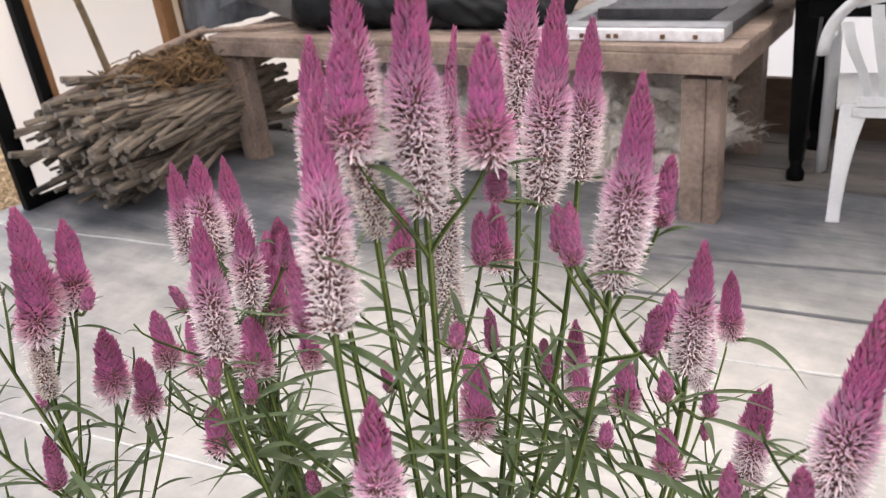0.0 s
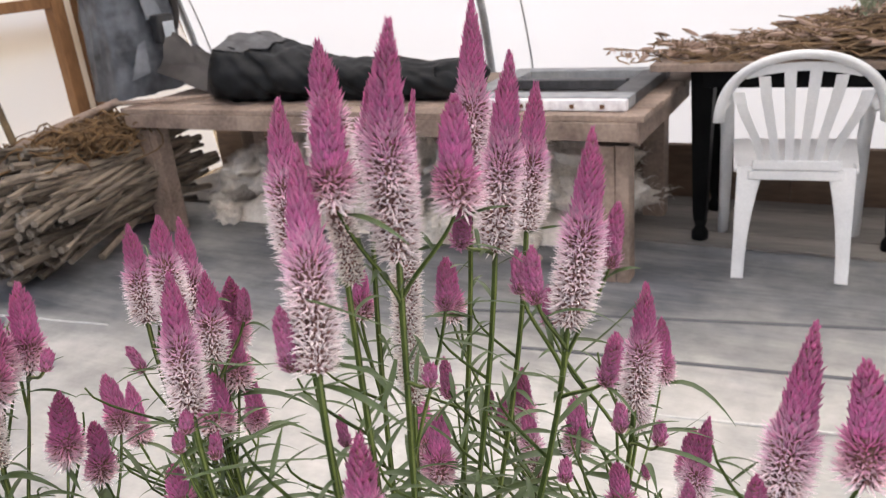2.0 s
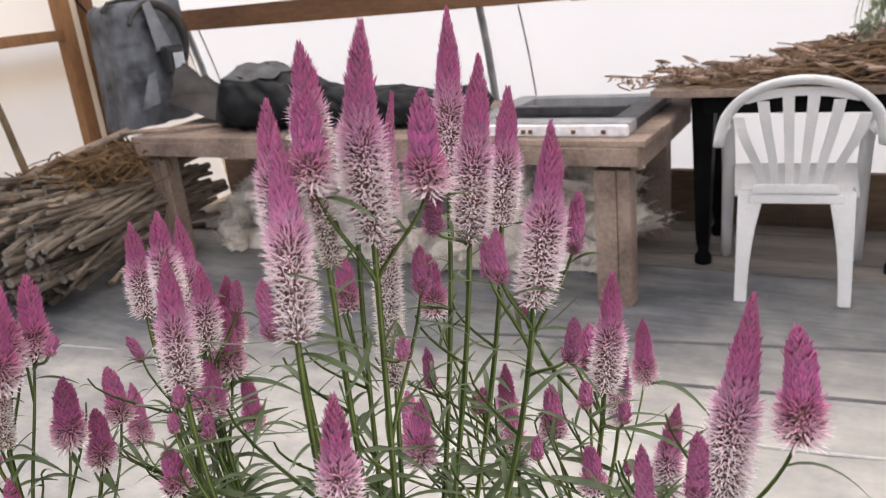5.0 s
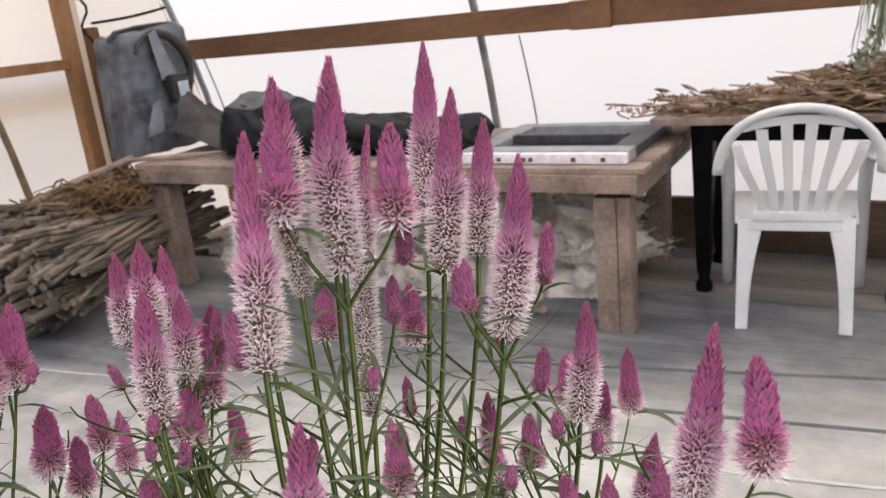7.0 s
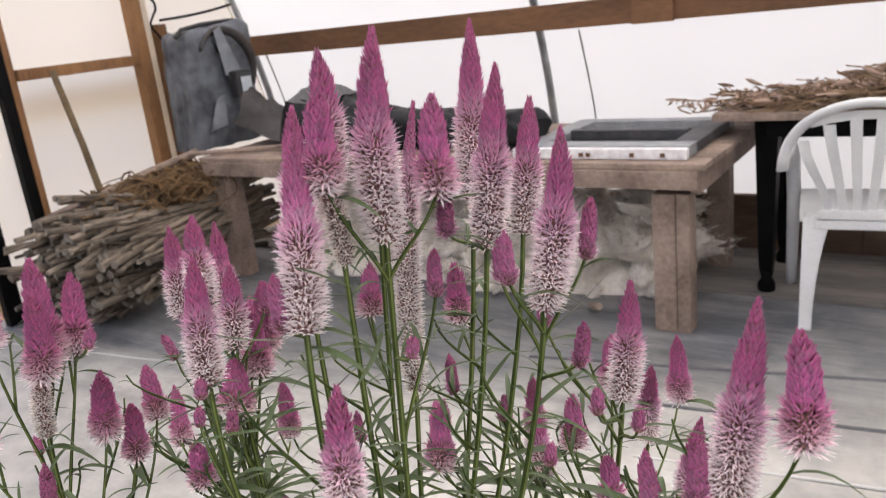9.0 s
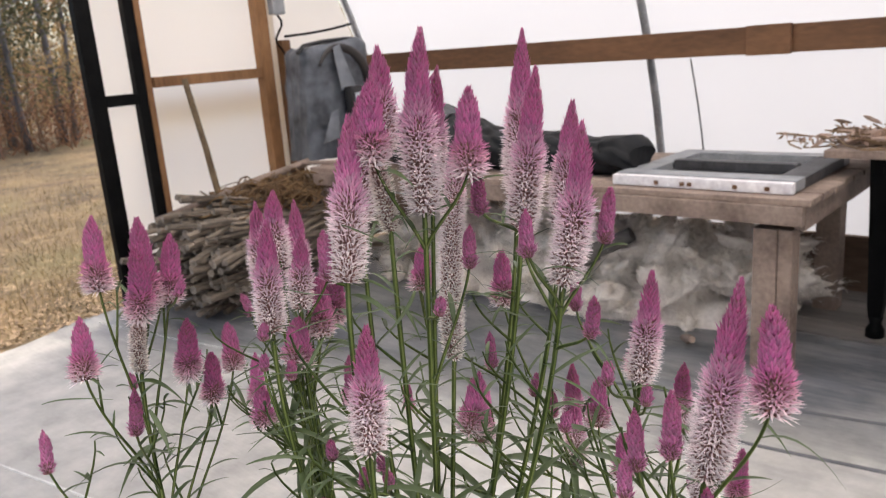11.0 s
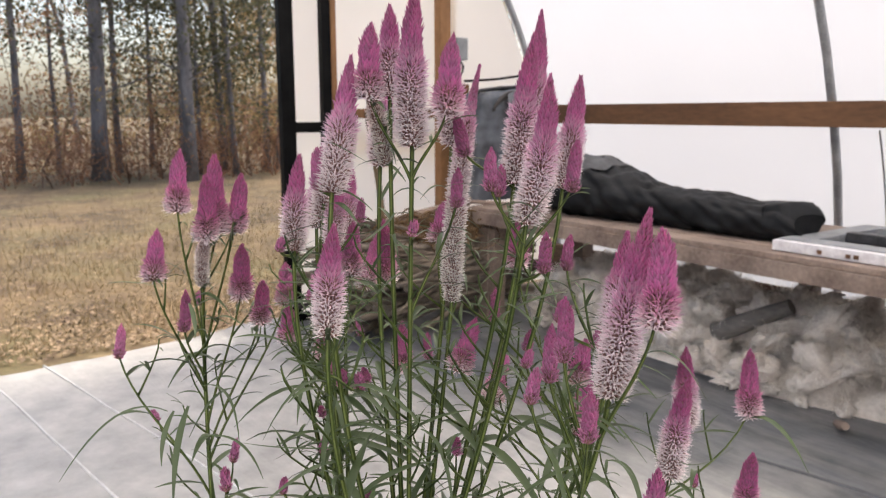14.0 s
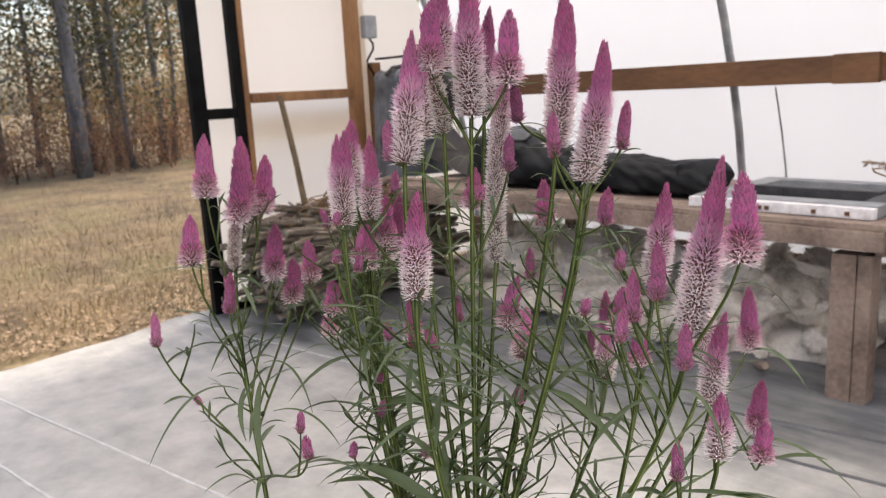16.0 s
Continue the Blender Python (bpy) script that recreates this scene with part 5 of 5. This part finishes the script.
def spike(owner, tip, foot, kind, on=None, at=0.03, girth=1.0, leaves=6, wide=1.0):
    """A flower spike with its stem, which leaves the crown, or the stem `on` that many metres under its spike."""
    tip, foot = Vector(tip), Vector(foot)
    d = tip - foot
    ob = part("flower_spike", spike_mesh(d.length, kind, wide), [MATURE], owner, {"mature": "", "young": "half-open magenta spike", "bud": "small closed magenta spike", "old": "faded straw-pale spike", "long": "long faded spike with a magenta tip"}[kind])
    ob.matrix_basis = Matrix.Translation(foot) @ d.to_track_quat("Z", "Y").to_matrix().to_4x4() @ pose(0, 0, 0, 0, 0, stem_rng.uniform(0, 360))
    up = d.normalized()
    if on is None and kind in ("bud", "young") and lines.get(owner.name):
        # side shoots spring from the nearest stem of their own plant, a little lower down
        want = foot - up * 0.02 - Vector((0, 0, 0.05))
        on = min(lines[owner.name], key=lambda rec: min((q - want).length for q in rec["line"][1:-2]))
        k = min(range(1, len(on["line"]) - 2), key=lambda i: (on["line"][i] - want).length)
        at = sum((on["line"][i + 1] - on["line"][i]).length for i in range(k))
    if on is None:
        end = Vector(owner["crown"]) + Vector((stem_rng.gauss(0, 0.002), stem_rng.gauss(0, 0.002), stem_rng.uniform(-0.03, 0.0)))
        ln = (foot - end).length
        pts = bezier(foot + up * 0.004, foot - (up + Vector((0, 0, 0.6))).normalized() * ln * 0.35, end + ((foot - end).normalized() + Vector((0, 0, 0.8))).normalized() * ln * 0.3, end, 16)
        fat = (0.0015, 0.0022) if kind in ("mature", "long", "old") else (0.0009, 0.0015)
    else:
        line = on["line"]
        left, k = at, 0
        while k < len(line) - 2 and left > (line[k + 1] - line[k]).length:
            left -= (line[k + 1] - line[k]).length
            k += 1
        end = line[k].lerp(line[k + 1], min(1, left / max(1e-5, (line[k + 1] - line[k]).length)))
        ln = (foot - end).length
        back = (line[k] - line[k + 1]).normalized()
        way = (foot - end).normalized()
        pts = bezier(foot + up * 0.003, foot - (up * 0.45 + way * 0.55) * ln * 0.35, end + (way * 0.85 + back * 0.25) * ln * 0.35, end, 10)
        fat = (0.0008, 0.0012)
    n = len(pts) - 1
    part("stem", Mesh().ribbed(pts, [girth * (fat[0] + (fat[1] - fat[0]) * i / n) * (1 + 0.06 * math.sin(i * 2.1)) for i in range(n + 1)], 9, 3), [STEM, STEM_RIB], owner, smooth=True)
    total = sum((pts[i + 1] - pts[i]).length for i in range(n))
    count = max(2, int(leaves * (0.6 if owner in (near, side) else 1.35 if owner in (centre, mid) else 1.0) * total / 0.14))
    for i in range(count):
        u = (i + stem_rng.uniform(0.2, 0.9)) / count * n
        k = min(int(u), n - 1)
        p = pts[k].lerp(pts[k + 1], u - k)
        if p.z < 0.78:
            continue
        a = i * 2.4 + stem_rng.uniform(-0.5, 0.5)
        low = min(1.0, max(0.0, (1.13 - p.z) / 0.12))
        if i % 3 == 1 and low > 0.1:
            shoot(owner, p, a, low)
            continue
        ln = stem_rng.uniform(0.016, 0.046) * (1 - low) + stem_rng.uniform(0.035, 0.085) * low
        if low > 0.6 and i % 4 == 0:
            ln *= 1.45
        wd = ln * stem_rng.uniform(0.05, 0.085) * (1 + 0.25 * low) + 0.0008
        m = Mesh()
        leaf_mesh_into(m, p, (math.cos(a), math.sin(a), stem_rng.uniform(0.15, 1.1)), ln, wd, stem_rng.uniform(0.1, 0.9), stem_rng)
        part("leaf", m, LEAF, owner, smooth=True)
    record = {"line": pts}
    if kind in ("mature", "long", "old"):
        lines.setdefault(owner.name, []).append(record)
    return record


def big_leaf(owner, foot, via, end, width):
    """A long arching leaf from foot over via to end."""
    a, b, c = Vector(foot), Vector(via), Vector(end)
    pts = [a * (1 - u) ** 2 + (b * 2 - (a + c) * 0.5) * 2 * u * (1 - u) + c * u * u for u in (i / 12 for i in range(13))]
    grid = []
    for i, p in enumerate(pts):
        u = i / 12
        d = (pts[min(i + 1, 12)] - pts[max(i - 1, 0)]).normalized()
        s = d.cross(Vector((0, 0, 1))).normalized()
        w = width * math.sin(math.pi * min(1, 0.08 + 0.92 * u) ** 0.8) * 0.29 + 0.0002
        grid.append([p - s * w + Vector((0, 0, w * 0.4)), p, p + s * w + Vector((0, 0, w * 0.4))])
    part("leaf", Mesh().sheet(grid), LEAF, owner, "long arching narrow leaf", smooth=True)


centre = plant((-0.12, 0.475, 0.78), (-0.12, 0.475), "tall celosia with many pink and magenta flower spikes")
near = plant((0.0, 0.475, 0.90), (-0.01, 0.48), "celosia with one stout pale-pink spike and side buds")
side = plant((-0.055, 0.565, 0.84), (-0.06, 0.57), "celosia with slim pink spikes and scattered magenta buds")
back = plant((-0.16, 0.63, 0.80), (-0.16, 0.64), "celosia with short pink spikes behind the tallest plant")
mid = plant((-0.18, 0.455, 0.86), (-0.19, 0.46), "celosia with a cluster of pink-tipped spikes")
left = plant((-0.275, 0.375, 0.86), (-0.275, 0.38), "slender celosia with half-open magenta spikes")
stem_h4b = spike(left, (-0.317, 0.396, 1.133), (-0.332, 0.397, 1.089), "old")
stem_a = spike(centre, (-0.077, 0.457, 1.318), (-0.088, 0.460, 1.218), "mature")
spike(centre, (-0.105, 0.586, 1.314), (-0.115, 0.585, 1.205), "mature")
stem_c = spike(centre, (-0.067, 0.545, 1.291), (-0.080, 0.540, 1.190), "mature")
stem_d = spike(centre, (-0.018, 0.515, 1.262), (-0.030, 0.508, 1.170), "mature")
spike(centre, (-0.076, 0.599, 1.267), (-0.083, 0.590, 1.183), "mature")
stem_l = spike(centre, (-0.107, 0.427, 1.275), (-0.096, 0.405, 1.190), "mature")
stem_m2 = spike(centre, (-0.115, 0.461, 1.309), (-0.118, 0.462, 1.250), "mature")
spike(centre, (-0.165, 0.490, 1.280), (-0.163, 0.480, 1.200), "mature")
spike(centre, (-0.118, 0.540, 1.278), (-0.130, 0.522, 1.098), "long")
spike(centre, (-0.122, 0.518, 1.294), (-0.151, 0.537, 1.216), "mature")
stem_j = spike(centre, (-0.072, 0.394, 1.174), (-0.071, 0.387, 1.107), "mature")
stem_e = spike(near, (0.075, 0.501, 1.191), (0.064, 0.487, 1.088), "mature")
stem_i = spike(side, (-0.012, 0.583, 1.161), (-0.016, 0.573, 1.088), "mature")
stem_n = spike(mid, (-0.200, 0.433, 1.209), (-0.197, 0.424, 1.137), "mature")
stem_x6 = spike(side, (-0.015, 0.753, 0.955), (-0.020, 0.754, 0.904), "young")
stem_n5 = spike(mid, (-0.321, 0.570, 1.121), (-0.306, 0.546, 1.074), "young")
stem_n8 = spike(mid, (-0.229, 0.480, 1.184), (-0.230, 0.473, 1.132), "mature")
stem_h3 = spike(left, (-0.328, 0.435, 1.186), (-0.328, 0.426, 1.135), "young", on=stem_h4b, at=0.07)
spike(centre, (-0.013, 0.535, 1.222), (-0.017, 0.534, 1.189), "bud", on=stem_d, at=0.025)
spike(centre, (-0.061, 0.473, 1.284), (-0.061, 0.469, 1.238), "young", on=stem_a, at=0.026)
spike(centre, (-0.095, 0.435, 1.293), (-0.099, 0.435, 1.248), "young", on=stem_a, at=0.028)
spike(centre, (-0.100, 0.437, 1.250), (-0.108, 0.452, 1.207), "old", on=stem_m2, at=0.02)
spike(centre, (-0.106, 0.401, 1.217), (-0.104, 0.400, 1.191), "bud", on=stem_l, at=0.006)
spike(centre, (-0.085, 0.495, 1.201), (-0.087, 0.495, 1.175), "bud")
spike(centre, (-0.036, 0.484, 1.217), (-0.035, 0.483, 1.191), "bud", on=stem_d, at=0.018)
spike(centre, (-0.063, 0.477, 1.237), (-0.075, 0.493, 1.211), "bud", on=stem_c, at=0.008)
spike(side, (-0.007, 0.504, 1.166), (-0.012, 0.507, 1.141), "bud", on=stem_d, at=0.045)
spike(side, (-0.052, 0.796, 1.029), (-0.052, 0.801, 0.966), "young")
spike(side, (-0.036, 0.684, 1.055), (-0.049, 0.708, 0.980), "mature")
spike(near, (0.093, 0.489, 1.183), (0.097, 0.482, 1.134), "young", on=stem_e, at=0.03)
spike(near, (0.033, 0.473, 1.122), (0.036, 0.469, 1.091), "bud", on=stem_e, at=0.06)
spike(near, (0.061, 0.455, 1.146), (0.060, 0.456, 1.112), "bud", on=stem_e, at=0.055)
spike(near, (0.077, 0.459, 1.100), (0.077, 0.458, 1.073), "bud", on=stem_e, at=0.07)
spike(side, (0.018, 0.618, 1.059), (0.010, 0.612, 0.985), "mature")
spike(back, (-0.120, 0.657, 1.014), (-0.103, 0.629, 0.972), "mature")
spike(back, (-0.173, 0.703, 0.989), (-0.183, 0.716, 0.956), "bud")
spike(back, (-0.121, 0.657, 1.046), (-0.127, 0.667, 0.968), "mature")
spike(back, (-0.198, 0.633, 1.021), (-0.173, 0.596, 0.987), "young")
spike(mid, (-0.306, 0.499, 1.199), (-0.308, 0.497, 1.135), "mature")
spike(mid, (-0.260, 0.484, 1.214), (-0.262, 0.480, 1.150), "mature")
spike(mid, (-0.288, 0.523, 1.197), (-0.285, 0.515, 1.120), "mature")
spike(mid, (-0.296, 0.562, 1.138), (-0.321, 0.580, 1.074), "young")
spike(left, (-0.340, 0.479, 1.099), (-0.326, 0.471, 1.063), "young", on=stem_h4b, at=0.16)
spike(left, (-0.299, 0.422, 1.127), (-0.313, 0.424, 1.079), "young", on=stem_h4b, at=0.13)
spike(left, (-0.311, 0.444, 1.091), (-0.314, 0.441, 1.052), "young", on=stem_h4b, at=0.15)
spike(mid, (-0.461, 0.580, 1.010), (-0.450, 0.568, 0.957), "young")
spike(mid, (-0.362, 0.623, 1.013), (-0.365, 0.625, 0.955), "young")
spike(left, (-0.325, 0.411, 1.205), (-0.327, 0.410, 1.137), "young", on=stem_h4b, at=0.012)
spike(left, (-0.305, 0.395, 1.188), (-0.317, 0.396, 1.133), "young", on=stem_h4b, at=0.0)
spike(left, (-0.346, 0.388, 1.207), (-0.340, 0.381, 1.155), "young", on=stem_h4b, at=0.06)
spike(left, (-0.333, 0.361, 1.141), (-0.322, 0.352, 1.101), "young", on=stem_h4b, at=0.1)
spike(left, (-0.376, 0.336, 1.053), (-0.358, 0.328, 1.028), "bud", on=stem_h4b, at=0.19)
spike(left, (-0.283, 0.367, 1.097), (-0.290, 0.366, 1.062), "bud", on=stem_h4b, at=0.09)
spike(side, (-0.009, 0.522, 1.121), (-0.008, 0.517, 1.108), "bud", on=stem_i, at=0.02)
spike(side, (0.006, 0.540, 1.102), (0.007, 0.536, 1.091), "bud", on=stem_i, at=0.03)
spike(side, (-0.040, 0.622, 1.105), (-0.037, 0.609, 1.074), "young")
spike(centre, (-0.053, 0.506, 1.204), (-0.051, 0.502, 1.185), "bud", on=stem_d, at=0.03)
spike(near, (0.033, 0.462, 1.099), (0.037, 0.454, 1.082), "bud", on=stem_e, at=0.08)
spike(side, (-0.024, 0.564, 1.052), (-0.020, 0.558, 1.024), "young")
spike(side, (0.056, 0.541, 1.027), (0.062, 0.527, 0.988), "mature")
spike(side, (0.039, 0.515, 0.997), (0.044, 0.507, 0.973), "bud")
spike(side, (0.053, 0.615, 0.980), (0.055, 0.605, 0.953), "young", on=stem_x6, at=0.03)
spike(back, (-0.215, 0.557, 1.046), (-0.212, 0.555, 1.023), "bud")
spike(back, (-0.135, 0.569, 1.099), (-0.133, 0.566, 1.072), "bud")
spike(back, (-0.144, 0.600, 1.154), (-0.143, 0.597, 1.112), "young")
spike(side, (-0.068, 0.585, 1.150), (-0.069, 0.582, 1.124), "bud")
spike(centre, (-0.102, 0.425, 1.066), (-0.101, 0.425, 1.055), "bud", on=stem_j, at=0.03)
spike(centre, (-0.118, 0.421, 1.065), (-0.117, 0.420, 1.053), "bud", on=stem_j, at=0.035)
spike(mid, (-0.176, 0.443, 1.056), (-0.175, 0.443, 1.042), "bud")
spike(mid, (-0.168, 0.397, 0.972), (-0.168, 0.395, 0.961), "bud")
spike(mid, (-0.239, 0.437, 1.083), (-0.236, 0.434, 1.055), "young")
spike(left, (-0.159, 0.350, 0.997), (-0.155, 0.349, 0.982), "bud", on=stem_h4b, at=0.2)
spike(mid, (-0.256, 0.480, 1.213), (-0.256, 0.479, 1.164), "mature")
spike(mid, (-0.217, 0.494, 1.169), (-0.219, 0.493, 1.150), "bud", on=stem_n8, at=0.02)
spike(mid, (-0.228, 0.469, 1.126), (-0.227, 0.465, 1.090), "young")
spike(mid, (-0.237, 0.497, 1.148), (-0.235, 0.493, 1.104), "young")
spike(centre, (-0.073, 0.452, 1.170), (-0.073, 0.449, 1.161), "bud", on=stem_a, at=0.07)
spike(centre, (-0.175, 0.548, 1.167), (-0.172, 0.539, 1.136), "young")
spike(back, (-0.123, 0.540, 1.082), (-0.118, 0.519, 1.045), "young")
spike(back, (-0.099, 0.576, 1.072), (-0.098, 0.570, 1.057), "bud")
spike(side, (-0.059, 0.595, 1.071), (-0.053, 0.581, 1.041), "young")
spike(side, (-0.039, 0.521, 1.081), (-0.038, 0.516, 1.070), "bud")
spike(mid, (-0.231, 0.469, 1.125), (-0.226, 0.458, 1.096), "young")
spike(mid, (-0.181, 0.408, 1.149), (-0.181, 0.405, 1.140), "bud", on=stem_n, at=0.01)
spike(mid, (-0.223, 0.433, 1.111), (-0.222, 0.430, 1.101), "bud")
spike(mid, (-0.210, 0.446, 1.106), (-0.208, 0.441, 1.093), "bud", on=stem_n5, at=0.03)
spike(left, (-0.285, 0.415, 1.160), (-0.286, 0.411, 1.150), "bud", on=stem_h3, at=0.01)
big_leaf(left, (-0.208, 0.327, 1.028), (-0.213, 0.293, 1.030), (-0.197, 0.252, 1.000), 0.0055)
big_leaf(left, (-0.206, 0.331, 1.028), (-0.195, 0.320, 1.015), (-0.175, 0.312, 1.003), 0.0062)
big_leaf(left, (-0.194, 0.338, 1.034), (-0.179, 0.324, 1.010), (-0.153, 0.312, 0.981), 0.0078)
big_leaf(left, (-0.182, 0.319, 0.965), (-0.184, 0.304, 0.977), (-0.176, 0.278, 0.977), 0.0055)
big_leaf(left, (-0.221, 0.356, 1.037), (-0.202, 0.369, 1.033), (-0.173, 0.366, 1.007), 0.0039)
big_leaf(left, (-0.208, 0.353, 1.002), (-0.187, 0.371, 1.000), (-0.156, 0.376, 0.983), 0.0047)
big_leaf(centre, (-0.082, 0.402, 1.016), (-0.088, 0.378, 1.014), (-0.087, 0.336, 0.995), 0.0078)
big_leaf(centre, (-0.073, 0.399, 0.996), (-0.083, 0.373, 1.000), (-0.085, 0.338, 0.995), 0.0055)
big_leaf(mid, (-0.116, 0.424, 1.009), (-0.133, 0.386, 1.012), (-0.142, 0.351, 1.023), 0.0039)
big_leaf(mid, (-0.128, 0.433, 1.047), (-0.136, 0.411, 1.057), (-0.141, 0.378, 1.057), 0.0039)
big_leaf(mid, (-0.096, 0.404, 1.117), (-0.102, 0.385, 1.122), (-0.112, 0.344, 1.119), 0.0031)
big_leaf(centre, (-0.088, 0.465, 1.022), (-0.065, 0.468, 1.010), (-0.035, 0.455, 0.979), 0.0055)
big_leaf(centre, (-0.099, 0.483, 1.019), (-0.107, 0.460, 1.020), (-0.108, 0.428, 1.009), 0.0047)
big_leaf(centre, (-0.135, 0.493, 1.053), (-0.116, 0.506, 1.067), (-0.085, 0.513, 1.067), 0.0031)
big_leaf(centre, (-0.073, 0.509, 1.019), (-0.052, 0.518, 1.025), (-0.023, 0.521, 1.026), 0.0031)
big_leaf(near, (0.032, 0.513, 1.026), (0.014, 0.486, 1.019), (0.008, 0.441, 0.988), 0.0070)
big_leaf(near, (0.035, 0.517, 1.031), (0.056, 0.518, 1.029), (0.080, 0.502, 1.004), 0.0062)
big_leaf(side, (0.027, 0.600, 1.005), (0.044, 0.601, 1.010), (0.066, 0.602, 1.030), 0.0027)
big_leaf(side, (-0.080, 0.564, 1.102), (-0.059, 0.567, 1.097), (-0.037, 0.559, 1.084), 0.0031)
big_leaf(centre, (-0.016, 0.485, 1.169), (-0.004, 0.489, 1.180), (0.012, 0.493, 1.199), 0.0035)
big_leaf(centre, (-0.107, 0.410, 1.051), (-0.096, 0.396, 1.029), (-0.077, 0.384, 1.011), 0.0070)
big_leaf(centre, (-0.110, 0.462, 1.061), (-0.103, 0.446, 1.041), (-0.097, 0.419, 1.025), 0.0062)
big_leaf(mid, (-0.181, 0.423, 1.169), (-0.162, 0.432, 1.165), (-0.141, 0.439, 1.167), 0.0027)
big_leaf(centre, (-0.095, 0.404, 1.221), (-0.083, 0.406, 1.218), (-0.060, 0.411, 1.210), 0.0027)
big_leaf(centre, (-0.065, 0.469, 1.192), (-0.051, 0.472, 1.195), (-0.031, 0.472, 1.195), 0.0023)
big_leaf(centre, (-0.051, 0.476, 1.163), (-0.038, 0.474, 1.160), (-0.018, 0.474, 1.163), 0.0027)
big_leaf(mid, (-0.183, 0.398, 1.118), (-0.159, 0.418, 1.119), (-0.125, 0.436, 1.119), 0.0047)
big_leaf(centre, (-0.076, 0.410, 1.134), (-0.061, 0.416, 1.136), (-0.044, 0.417, 1.139), 0.0031)
big_leaf(centre, (-0.081, 0.464, 1.132), (-0.068, 0.473, 1.146), (-0.048, 0.476, 1.151), 0.0047)
big_leaf(near, (-0.027, 0.489, 1.121), (-0.007, 0.488, 1.118), (0.015, 0.480, 1.112), 0.0035)
big_leaf(centre, (-0.086, 0.445, 1.175), (-0.084, 0.432, 1.165), (-0.084, 0.414, 1.157), 0.0047)
big_leaf(centre, (-0.093, 0.473, 1.161), (-0.079, 0.474, 1.160), (-0.066, 0.473, 1.165), 0.0027)
big_leaf(mid, (-0.139, 0.430, 1.157), (-0.119, 0.441, 1.158), (-0.097, 0.451, 1.168), 0.0039)
big_leaf(mid, (-0.252, 0.432, 1.113), (-0.240, 0.434, 1.113), (-0.221, 0.439, 1.115), 0.0027)
big_leaf(near, (-0.068, 0.472, 1.093), (-0.057, 0.475, 1.099), (-0.044, 0.472, 1.104), 0.0039)
big_leaf(left, (-0.281, 0.308, 1.111), (-0.268, 0.320, 1.113), (-0.245, 0.337, 1.112), 0.0039)
big_leaf(left, (-0.249, 0.359, 1.095), (-0.235, 0.358, 1.085), (-0.216, 0.352, 1.076), 0.0055)
big_leaf(side, (-0.018, 0.623, 1.032), (-0.002, 0.623, 1.040), (0.016, 0.623, 1.059), 0.0023)
big_leaf(back, (-0.088, 0.552, 0.964), (-0.099, 0.537, 0.980), (-0.103, 0.513, 0.988), 0.0047)
big_leaf(back, (-0.105, 0.506, 0.920), (-0.096, 0.513, 0.938), (-0.069, 0.520, 0.950), 0.0055)
